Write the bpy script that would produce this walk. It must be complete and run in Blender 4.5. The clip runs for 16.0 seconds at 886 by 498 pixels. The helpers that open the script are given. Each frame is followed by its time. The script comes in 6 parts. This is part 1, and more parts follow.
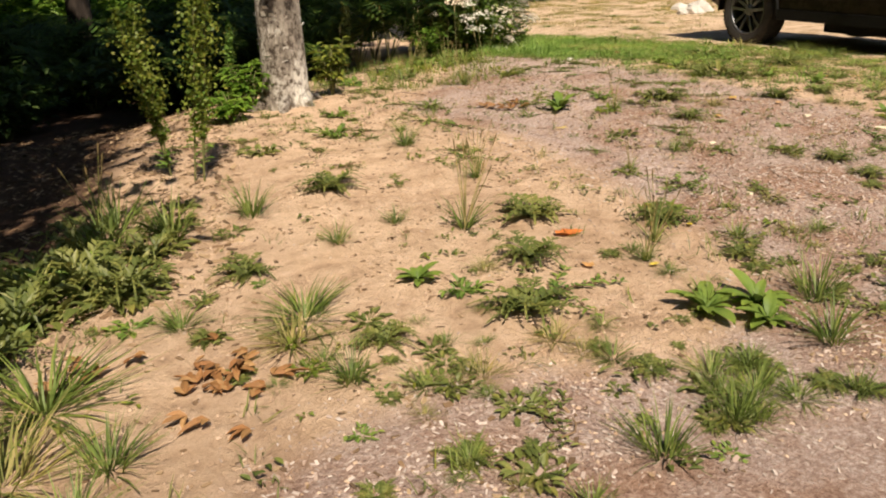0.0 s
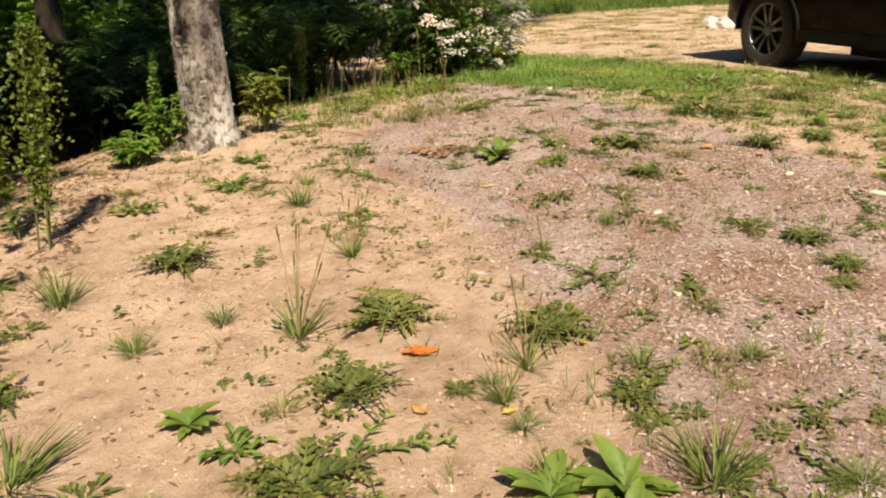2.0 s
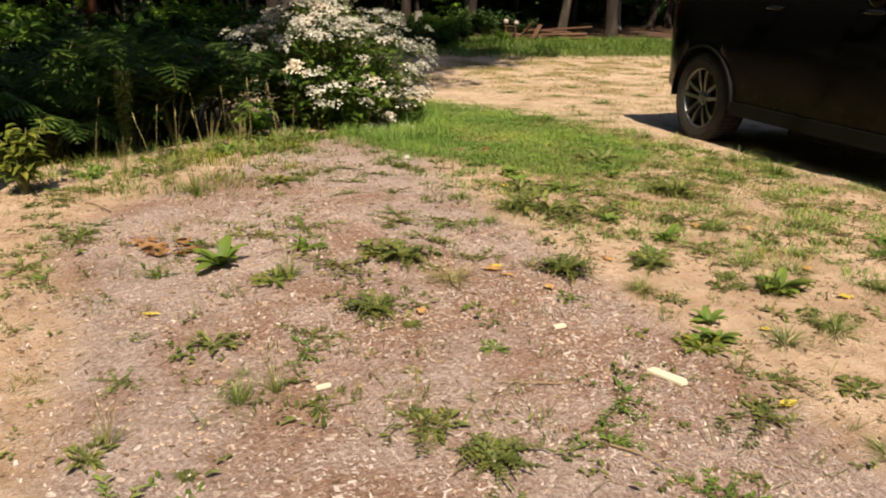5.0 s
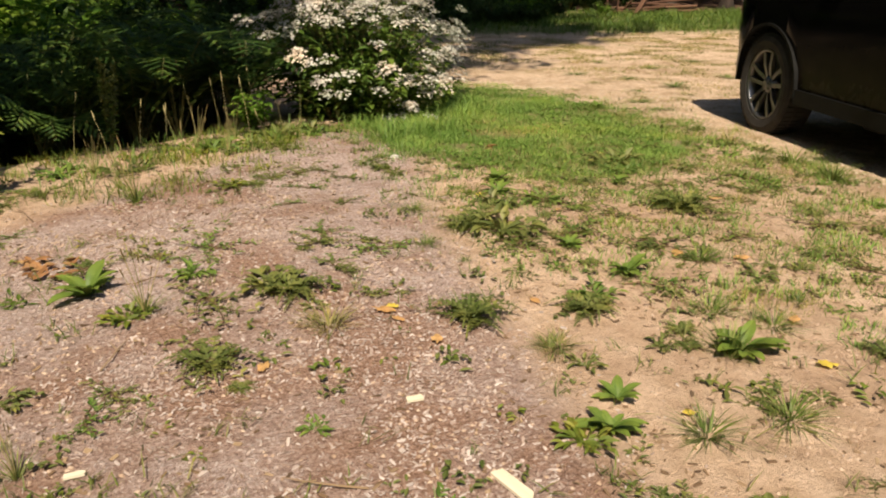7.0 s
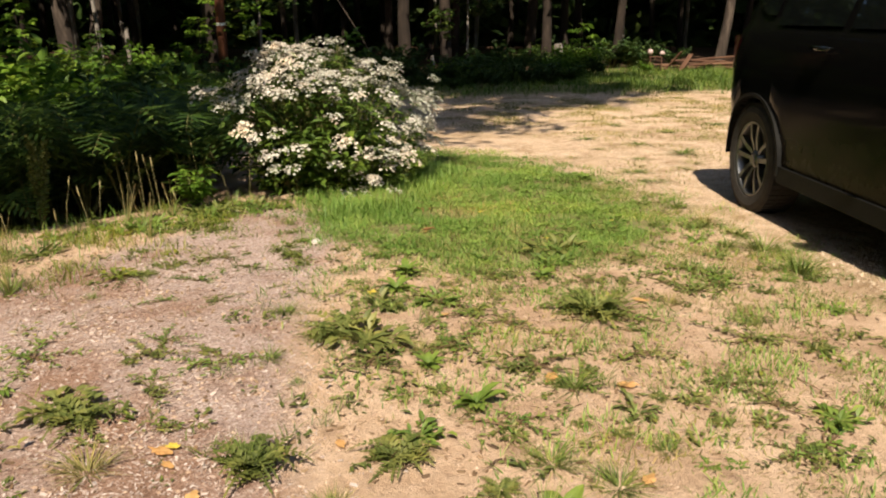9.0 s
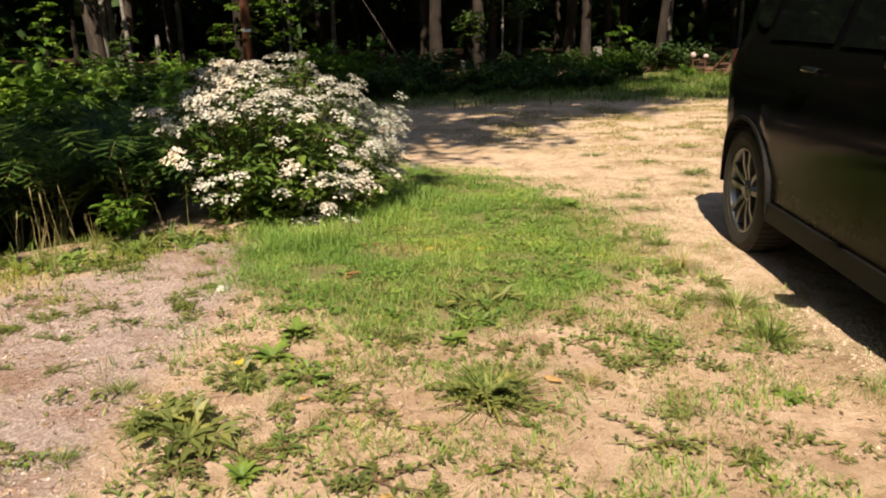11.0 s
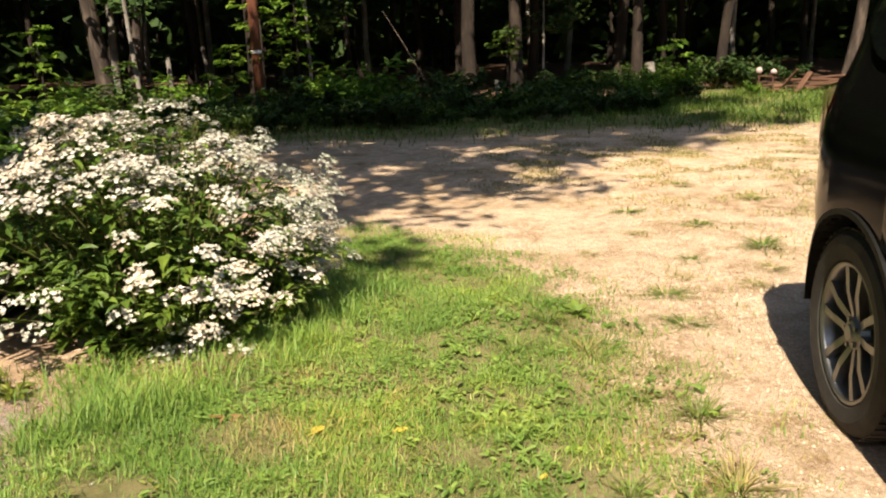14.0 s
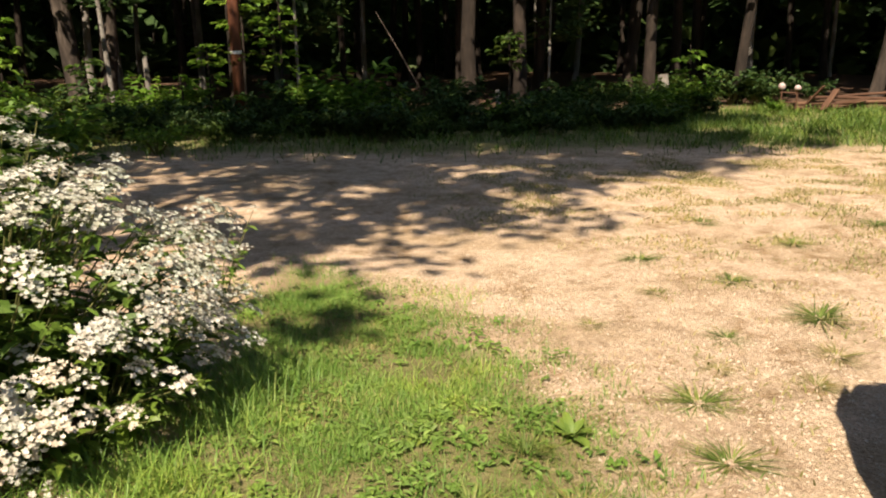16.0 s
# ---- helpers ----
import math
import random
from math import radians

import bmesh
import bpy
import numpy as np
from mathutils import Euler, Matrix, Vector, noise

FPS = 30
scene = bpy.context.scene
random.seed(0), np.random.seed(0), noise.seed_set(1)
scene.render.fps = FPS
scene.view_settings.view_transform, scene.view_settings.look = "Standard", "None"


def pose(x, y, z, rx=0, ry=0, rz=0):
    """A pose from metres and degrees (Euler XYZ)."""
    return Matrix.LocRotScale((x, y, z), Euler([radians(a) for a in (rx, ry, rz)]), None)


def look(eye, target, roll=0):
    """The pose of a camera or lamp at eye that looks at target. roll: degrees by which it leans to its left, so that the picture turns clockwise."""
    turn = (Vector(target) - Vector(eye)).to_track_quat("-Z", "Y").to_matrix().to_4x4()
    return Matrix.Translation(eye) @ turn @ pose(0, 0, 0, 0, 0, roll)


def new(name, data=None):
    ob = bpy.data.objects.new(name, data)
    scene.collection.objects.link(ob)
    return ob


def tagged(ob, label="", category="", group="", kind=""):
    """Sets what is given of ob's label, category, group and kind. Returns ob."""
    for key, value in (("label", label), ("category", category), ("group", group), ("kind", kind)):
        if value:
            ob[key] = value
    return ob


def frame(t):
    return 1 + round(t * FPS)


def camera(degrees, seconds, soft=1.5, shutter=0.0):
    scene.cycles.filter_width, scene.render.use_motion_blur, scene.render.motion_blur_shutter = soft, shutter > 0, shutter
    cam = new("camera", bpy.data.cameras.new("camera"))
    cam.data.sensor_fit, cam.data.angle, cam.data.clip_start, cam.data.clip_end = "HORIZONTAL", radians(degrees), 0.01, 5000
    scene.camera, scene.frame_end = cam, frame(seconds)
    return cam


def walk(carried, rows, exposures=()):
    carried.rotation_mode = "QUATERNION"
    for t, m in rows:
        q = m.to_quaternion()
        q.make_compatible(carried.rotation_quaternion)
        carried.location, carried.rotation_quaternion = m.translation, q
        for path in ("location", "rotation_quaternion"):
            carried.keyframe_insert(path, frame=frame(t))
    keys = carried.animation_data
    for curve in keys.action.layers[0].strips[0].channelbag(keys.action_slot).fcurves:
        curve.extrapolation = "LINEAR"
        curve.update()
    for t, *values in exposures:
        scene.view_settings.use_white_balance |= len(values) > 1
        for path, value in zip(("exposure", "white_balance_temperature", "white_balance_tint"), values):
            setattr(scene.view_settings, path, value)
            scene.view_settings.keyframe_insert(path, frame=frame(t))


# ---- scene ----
cam = camera(58.3, 16.0, 2.0)
METRES, EYE, TILT, LEAN, TURN = 9.2, 1.2545, 1.0, -1.73, -30.2
ROWS = [
    (0.0, 0.0, 0.0, 0.0, -1.11, -21.46, 2.83),
    (0.5, 0.0162, 0.0265, 0.0007, 0.72, -21.15, 2.87),
    (1.0, 0.0314, 0.048, 0.0025, 0.05, -20.84, 5.03),
    (1.5, 0.0555, 0.066, 0.0037, 1.42, -18.71, 2.08),
    (2.0, 0.0763, 0.0842, 0.0033, 2.51, -20.82, 3.17),
    (2.5, 0.0962, 0.1067, 0.0044, -0.8, -19.89, 2.83),
    (3.0, 0.1201, 0.1252, 0.0057, -0.26, -18.72, 3.67),
    (3.5, 0.1455, 0.1403, 0.0059, 1.25, -20.08, 3.09),
    (4.0, 0.169, 0.1623, 0.0067, 0.97, -19.72, 1.53),
    (6.5, 0.2651, 0.2629, 0.0098, 13.21, -18.95, 0.23),
    (7.0, 0.2867, 0.2819, 0.0107, 13.66, -20.49, 1.57),
    (7.5, 0.3034, 0.3069, 0.0147, 13.36, -17.73, 0.32),
    (8.0, 0.3167, 0.3229, 0.0136, 14.03, -16.49, 1.42),
    (8.5, 0.339, 0.3388, 0.0162, 18.81, -17.31, -0.2),
    (9.0, 0.359, 0.3535, 0.0174, 18.47, -16.66, 2.31),
    (11.5, 0.4163, 0.4769, 0.0233, 25.67, -16.2, 2.31),
    (12.0, 0.4199, 0.5181, 0.0214, 29.78, -14.72, 1.68),
    (12.5, 0.4132, 0.5565, 0.0255, 32.48, -13.78, 1.6),
    (13.0, 0.4085, 0.5943, 0.0249, 33.26, -13.58, 3.63),
    (13.5, 0.4004, 0.6362, 0.0264, 31.14, -15.0, 2.99),
    (14.0, 0.385, 0.6691, 0.0269, 26.73, -15.39, 3.87),
    (14.5, 0.3758, 0.7002, 0.0236, 27.07, -14.02, 3.29),
    (15.0, 0.3623, 0.7383, 0.0253, 26.64, -15.07, 1.11),
    (15.5, 0.3498, 0.7748, 0.0238, 24.03, -16.42, 2.41),
    (16.0, 0.3414, 0.8152, 0.0194, 27.43, -14.89, 2.49),
]
walk(cam, [(t, pose(0, 0, EYE, TILT, LEAN, TURN) @ pose(METRES * x, METRES * y, METRES * z, 90 + pitch, roll, yaw)) for t, x, y, z, yaw, pitch, roll in ROWS], [(0.0, 0.64), (1.0, 0.62), (1.5, 0.62), (2.0, 0.74), (3.5, 0.66), (7.0, 0.57), (7.5, 0.56), (9.0, 0.78), (12.0, 1.03), (13.0, 1.28), (13.5, 1.24), (15.0, 1.18), (16.0, 1.03)])

# ---- light ----
SUN_EL = 51.2
SUN_FROM = Vector((-0.273, -0.962, 0.0)).normalized()
world = bpy.data.worlds.new("sky")
scene.world = world
world.use_nodes = True
wn = world.node_tree.nodes
sky = wn.new("ShaderNodeTexSky")
sky.sky_type, sky.sun_disc = "NISHITA", False
sky.sun_elevation, sky.sun_rotation = radians(SUN_EL), math.atan2(SUN_FROM.x, SUN_FROM.y)
world.node_tree.links.new(sky.outputs[0], wn["Background"].inputs[0])
wn["Background"].inputs[1].default_value = 0.07
sun = new("sun", bpy.data.lights.new("sun", "SUN"))
sun.data.energy, sun.data.angle, sun.data.color = 5.0, radians(0.6), (1.0, 0.87, 0.69)
to_sun = SUN_FROM * math.cos(radians(SUN_EL)) + Vector((0, 0, math.sin(radians(SUN_EL))))
sun.matrix_world = look(to_sun * 60, (0, 0, 0))

RNG = random.Random(7)
NP = np.random.RandomState(5)

# ---- materials ----
def nodes_of(name):
    m = bpy.data.materials.new(name)
    m.use_nodes = True
    nt = m.node_tree
    return m, nt, nt.nodes["Principled BSDF"]


def ramp(nt, fac, stops):
    r = nt.nodes.new("ShaderNodeValToRGB")
    els = r.color_ramp.elements
    while len(els) < len(stops):
        els.new(0.5)
    for e, (p, c) in zip(els, stops):
        e.position, e.color = p, (*c, 1)
    nt.links.new(fac, r.inputs[0])
    return r.outputs[0]


def noise_of(nt, scale, detail=4, rough=0.6, kind="Object", stretch=None):
    co = nt.nodes.new("ShaderNodeTexCoord").outputs[kind]
    if stretch:
        mp = nt.nodes.new("ShaderNodeMapping")
        mp.inputs["Scale"].default_value = stretch
        nt.links.new(co, mp.inputs[0])
        co = mp.outputs[0]
    n = nt.nodes.new("ShaderNodeTexNoise")
    n.inputs["Scale"].default_value, n.inputs["Detail"].default_value, n.inputs["Roughness"].default_value = scale, detail, rough
    nt.links.new(co, n.inputs["Vector"])
    return n.outputs["Fac"]


def mix(nt, fac, a, b, mode="MIX"):
    n = nt.nodes.new("ShaderNodeMix")
    n.data_type, n.blend_type = "RGBA", mode
    for sock, v in ((n.inputs[0], fac), (n.inputs[6], a), (n.inputs[7], b)):
        if hasattr(v, "node"):
            nt.links.new(v, sock)
        else:
            sock.default_value = v if isinstance(v, float) else (*v, 1)
    return n.outputs[2]


def bump(nt, bsdf, height, strength, distance):
    b = nt.nodes.new("ShaderNodeBump")
    b.inputs["Strength"].default_value, b.inputs["Distance"].default_value = strength, distance
    nt.links.new(height, b.inputs["Height"])
    nt.links.new(b.outputs[0], bsdf.inputs["Normal"])


def leafy(name, stops, translucent=0.35, rough=0.5):
    """Foliage: colour varies from leaf to leaf and from plant to plant, some light passes through."""
    m, nt, p = nodes_of(name)
    geo = nt.nodes.new("ShaderNodeNewGeometry")
    info = nt.nodes.new("ShaderNodeObjectInfo")
    a = nt.nodes.new("ShaderNodeMath")
    a.operation = "MULTIPLY_ADD"
    a.inputs[1].default_value = 0.72
    nt.links.new(geo.outputs["Random Per Island"], a.inputs[0])
    b = nt.nodes.new("ShaderNodeMath")
    b.operation = "MULTIPLY"
    b.inputs[1].default_value = 0.28
    nt.links.new(info.outputs["Random"], b.inputs[0])
    nt.links.new(b.outputs[0], a.inputs[2])
    col = ramp(nt, a.outputs[0], stops)
    col = mix(nt, 0.5, col, ramp(nt, noise_of(nt, 60, 3), [(0.3, (0.55, 0.6, 0.5)), (0.7, (1.25, 1.2, 1.1))]), "MULTIPLY")
    col = mix(nt, 0.8, col, ramp(nt, noise_of(nt, 1.7, 3, 0.6), [(0.34, (0.62, 0.72, 0.6)), (0.52, (1, 1, 1)), (0.68, (1.3, 1.15, 0.95))]), "MULTIPLY")
    nt.links.new(col, p.inputs["Base Color"])
    p.inputs["Roughness"].default_value = rough
    p.inputs["Specular IOR Level"].default_value = 0.35
    t = nt.nodes.new("ShaderNodeBsdfTranslucent")
    nt.links.new(col, t.inputs[0])
    s = nt.nodes.new("ShaderNodeMixShader")
    s.inputs[0].default_value = translucent
    nt.links.new(p.outputs[0], s.inputs[1])
    nt.links.new(t.outputs[0], s.inputs[2])
    nt.links.new(s.outputs[0], nt.nodes["Material Output"].inputs[0])
    return m


def grainy(name, stops, scale=8, rough=0.8, bump_d=0.004, bump_scale=None, stretch=None, island=0.0, metal=0.0, spec=0.3):
    m, nt, p = nodes_of(name)
    col = ramp(nt, noise_of(nt, scale, 6, 0.65, stretch=stretch), stops)
    if island:
        geo = nt.nodes.new("ShaderNodeNewGeometry")
        info = nt.nodes.new("ShaderNodeObjectInfo")
        ad = nt.nodes.new("ShaderNodeMath")
        nt.links.new(geo.outputs["Random Per Island"], ad.inputs[0])
        nt.links.new(info.outputs["Random"], ad.inputs[1])
        fr = nt.nodes.new("ShaderNodeMath")
        fr.operation = "FRACT"
        nt.links.new(ad.outputs[0], fr.inputs[0])
        col = mix(nt, island, col, ramp(nt, fr.outputs[0], [(0.0, stops[0][1]), (0.5, stops[len(stops) // 2][1]), (1.0, stops[-1][1])]))
    nt.links.new(col, p.inputs["Base Color"])
    p.inputs["Roughness"].default_value, p.inputs["Metallic"].default_value = rough, metal
    p.inputs["Specular IOR Level"].default_value = spec
    if bump_d:
        bump(nt, p, noise_of(nt, bump_scale or scale * 4, 5, 0.7, stretch=stretch), 0.8, bump_d)
    return m


M_GRASS = leafy("grass_blade", [(0.0, (0.09, 0.18, 0.035)), (0.5, (0.19, 0.325, 0.06)), (0.85, (0.33, 0.43, 0.10)), (1.0, (0.58, 0.52, 0.24))], 0.4)
M_TUFT = leafy("tuft_blade", [(0.0, (0.09, 0.13, 0.03)), (0.5, (0.18, 0.24, 0.055)), (0.85, (0.32, 0.36, 0.10)), (1.0, (0.52, 0.46, 0.22))], 0.4)
# Wilder grass than the lawn, its colour also darkened for the woods' shade.
M_VERGE = leafy("verge_grass", [(0.0, (0.05, 0.10, 0.018)), (0.6, (0.12, 0.20, 0.035)), (1.0, (0.24, 0.30, 0.06))], 0.4)
M_DRY = leafy("dry_grass", [(0.0, (0.14, 0.17, 0.04)), (0.45, (0.28, 0.25, 0.08)), (1.0, (0.50, 0.40, 0.20))], 0.3, 0.7)
M_WEED = leafy("weed_leaf", [(0.0, (0.075, 0.095, 0.025)), (0.5, (0.155, 0.18, 0.048)), (1.0, (0.29, 0.29, 0.09))], 0.35)
M_PLANTAIN = leafy("plantain_leaf", [(0.0, (0.09, 0.15, 0.03)), (0.6, (0.17, 0.25, 0.048)), (1.0, (0.27, 0.34, 0.075))], 0.35, 0.5)
M_CLOVER = leafy("lawn_weed_leaf", [(0.0, (0.13, 0.21, 0.04)), (0.5, (0.22, 0.335, 0.065)), (1.0, (0.36, 0.44, 0.11))], 0.4, 0.5)
M_BUSH = leafy("bush_leaf", [(0.0, (0.06, 0.11, 0.02)), (0.6, (0.14, 0.22, 0.035)), (1.0, (0.25, 0.32, 0.055))], 0.4, 0.45)
M_FERN = leafy("fern_leaf", [(0.0, (0.025, 0.058, 0.014)), (0.6, (0.07, 0.125, 0.023)), (1.0, (0.16, 0.22, 0.04))], 0.35)
M_WOODS = leafy("woods_leaf", [(0.0, (0.025, 0.055, 0.015)), (0.6, (0.05, 0.095, 0.024)), (1.0, (0.11, 0.15, 0.036))], 0.3, 0.6)
M_BRIGHT = leafy("young_leaf", [(0.0, (0.10, 0.20, 0.025)), (0.6, (0.19, 0.32, 0.04)), (1.0, (0.30, 0.40, 0.06))], 0.45)
M_YELLOWGREEN = leafy("yellow_green_leaf", [(0.0, (0.09, 0.15, 0.02)), (0.6, (0.20, 0.24, 0.04)), (1.0, (0.34, 0.32, 0.06))], 0.4)
M_PETAL = leafy("white_petal", [(0.0, (0.30, 0.24, 0.18)), (0.3, (0.52, 0.47, 0.43)), (1.0, (0.80, 0.77, 0.74))], 0.25, 0.6)
M_STRAW = leafy("straw", [(0.0, (0.30, 0.24, 0.10)), (1.0, (0.50, 0.42, 0.22))], 0.2, 0.7)
M_SEED = leafy("seed_head", [(0.0, (0.10, 0.07, 0.03)), (1.0, (0.26, 0.19, 0.08))], 0.2, 0.8)
M_AUTUMN = leafy("fallen_leaf", [(0.0, (0.14, 0.06, 0.025)), (0.5, (0.28, 0.13, 0.05)), (1.0, (0.46, 0.26, 0.12))], 0.15, 0.7)
M_ORANGE = leafy("orange_leaf", [(0.0, (0.55, 0.14, 0.03)), (1.0, (0.62, 0.20, 0.05))], 0.2, 0.6)
M_TAN = leafy("tan_leaf", [(0.0, (0.50, 0.24, 0.08)), (1.0, (0.66, 0.40, 0.18))], 0.2, 0.7)
M_YELLOW = leafy("yellow_leaf", [(0.0, (0.65, 0.45, 0.05)), (1.0, (0.75, 0.58, 0.12))], 0.25, 0.6)
M_STEM = grainy("green_stem", [(0.3, (0.08, 0.09, 0.03)), (0.7, (0.16, 0.15, 0.05))], 30, 0.7, 0)
M_RUNNER = grainy("creeper_stem", [(0.3, (0.06, 0.04, 0.02)), (0.7, (0.16, 0.10, 0.05))], 40, 0.8, 0)
# One bark in two tones: shade in the first's colour, sunlight in the second's.
M_BARK_SHADED = grainy("bark_shaded", [(0.25, (0.011, 0.008, 0.006)), (0.5, (0.027, 0.019, 0.014)), (0.8, (0.075, 0.054, 0.041))], 5, 0.9, 0.03, 14, (1, 1, 0.25))
M_BARK_LIT = grainy("bark_lit", [(0.3, (0.018, 0.013, 0.010)), (0.5, (0.05, 0.037, 0.029)), (0.7, (0.15, 0.115, 0.09))], 5, 0.9, 0.03, 14, (1, 1, 0.25))
M_PALE_BARK = grainy("pale_bark", [(0.25, (0.10, 0.085, 0.07)), (0.5, (0.22, 0.195, 0.17)), (0.8, (0.42, 0.385, 0.35))], 6, 0.85, 0.02, 18, (1, 1, 0.3))
M_POST = grainy("red_brown_pole", [(0.3, (0.10, 0.035, 0.018)), (0.7, (0.24, 0.09, 0.045))], 5, 0.8, 0.008, 20, (1, 1, 0.12))
M_WHITE = grainy("white_paint", [(0.3, (0.62, 0.60, 0.56)), (0.7, (0.80, 0.79, 0.76))], 20, 0.6, 0)
M_LOG = grainy("weathered_wood", [(0.25, (0.05, 0.022, 0.013)), (0.55, (0.12, 0.06, 0.035)), (0.8, (0.24, 0.14, 0.08))], 4, 0.85, 0.01, 20, (0.3, 1, 1), island=0.35)
M_CHIP = grainy("wood_chip", [(0.2, (0.24, 0.16, 0.12)), (0.5, (0.38, 0.295, 0.25)), (0.9, (0.62, 0.54, 0.49))], 30, 0.9, 0.001, island=0.7)
M_PEBBLE = grainy("pebble", [(0.2, (0.32, 0.235, 0.165)), (0.5, (0.52, 0.41, 0.30)), (0.9, (0.60, 0.50, 0.40))], 25, 0.85, 0.002, island=0.7)
M_CLOD = grainy("soil_clod", [(0.2, (0.26, 0.17, 0.11)), (0.5, (0.44, 0.31, 0.22)), (0.9, (0.54, 0.42, 0.32))], 25, 0.9, 0.002, island=0.6)
M_DEBRIS = grainy("dead_bits", [(0.2, (0.07, 0.045, 0.028)), (0.6, (0.18, 0.11, 0.06)), (0.9, (0.38, 0.27, 0.16))], 30, 0.9, 0, island=0.8)
M_ROCK = grainy("pale_rock", [(0.25, (0.35, 0.31, 0.27)), (0.7, (0.62, 0.58, 0.52))], 6, 0.9, 0.02)
M_BOARD = grainy("pale_board", [(0.25, (0.58, 0.48, 0.33)), (0.7, (0.76, 0.68, 0.52))], 5, 0.7, 0.002, 30, (0.2, 1, 1))
M_TYRE = grainy("tyre_rubber", [(0.3, (0.022, 0.020, 0.018)), (0.7, (0.05, 0.045, 0.04))], 12, 0.85, 0.002, 60)
M_RIM = grainy("machined_alloy", [(0.3, (0.16, 0.16, 0.165)), (0.7, (0.24, 0.24, 0.245))], 10, 0.38, 0, metal=0.9, spec=0.5)
M_RIMDARK = grainy("grey_painted_alloy", [(0.3, (0.05, 0.05, 0.052)), (0.7, (0.09, 0.09, 0.09))], 10, 0.4, 0, metal=0.5)
M_CHROME = grainy("chrome", [(0.3, (0.75, 0.75, 0.76)), (0.7, (0.82, 0.82, 0.82))], 4, 0.08, 0, metal=1.0, spec=0.5)
M_PLASTIC = grainy("black_plastic", [(0.3, (0.005, 0.005, 0.005)), (0.7, (0.010, 0.010, 0.009))], 20, 0.6, 0.001, 120, spec=0.15)
M_DARKVOID = grainy("underbody", [(0.3, (0.008, 0.008, 0.008)), (0.7, (0.02, 0.018, 0.016))], 10, 0.9, 0)
M_TAIL = grainy("red_lens", [(0.3, (0.03, 0.003, 0.003)), (0.7, (0.05, 0.004, 0.004))], 5, 0.12, 0, spec=0.6)
M_ORNAMENT = grainy("pinkish_glaze", [(0.3, (0.34, 0.22, 0.20)), (0.7, (0.52, 0.42, 0.40))], 12, 0.5, 0)


def make_paint():
    """Black clear-coated paint with dust low on the doors."""
    m, nt, p = nodes_of("black_car_paint")
    co = nt.nodes.new("ShaderNodeTexCoord")
    sep = nt.nodes.new("ShaderNodeSeparateXYZ")
    nt.links.new(co.outputs["Object"], sep.inputs[0])
    low = nt.nodes.new("ShaderNodeMapRange")
    low.inputs["From Min"].default_value, low.inputs["From Max"].default_value = 0.85, 0.35
    nt.links.new(sep.outputs["Z"], low.inputs["Value"])
    dust = nt.nodes.new("ShaderNodeMath")
    dust.operation = "MULTIPLY"
    nt.links.new(low.outputs[0], dust.inputs[0])
    nt.links.new(noise_of(nt, 5, 5, 0.7), dust.inputs[1])
    nt.links.new(mix(nt, dust.outputs[0], (0.003, 0.003, 0.003), (0.07, 0.05, 0.032)), p.inputs["Base Color"])
    r = nt.nodes.new("ShaderNodeMath")
    r.operation = "MULTIPLY_ADD"
    r.inputs[1].default_value, r.inputs[2].default_value = 0.5, 0.1
    nt.links.new(dust.outputs[0], r.inputs[0])
    nt.links.new(r.outputs[0], p.inputs["Roughness"])
    p.inputs["Specular IOR Level"].default_value = 0.07
    return m


M_PAINT = make_paint()
M_TINT, _nt, _p = nodes_of("tinted_glass")
_p.inputs["Base Color"].default_value = (0.004, 0.005, 0.005, 1)
_p.inputs["Roughness"].default_value = 0.04


def make_birch():
    """Grey-white bark with dark lenticels and scars, rougher and darker in patches."""
    m, nt, p = nodes_of("birch_bark")
    col = ramp(nt, noise_of(nt, 3.5, 6, 0.7, stretch=(1, 1, 0.5)), [(0.34, (0.12, 0.095, 0.075)), (0.47, (0.36, 0.315, 0.27)), (0.58, (0.74, 0.70, 0.64))])
    marks = ramp(nt, noise_of(nt, 24, 6, 0.72, stretch=(1, 1, 0.8)), [(0.49, (1, 1, 1)), (0.60, (0.22, 0.18, 0.15))])
    col = mix(nt, 1.0, col, marks, "MULTIPLY")
    fine = ramp(nt, noise_of(nt, 55, 4, 0.7, stretch=(1, 1, 0.5)), [(0.3, (0.7, 0.68, 0.66)), (0.7, (1.15, 1.14, 1.12))])
    nt.links.new(mix(nt, 0.8, col, fine, "MULTIPLY"), p.inputs["Base Color"])
    p.inputs["Roughness"].default_value = 0.9
    bump(nt, p, noise_of(nt, 17, 7, 0.8, stretch=(1, 1, 0.7)), 1.0, 0.04)
    return m


M_BIRCH = make_birch()


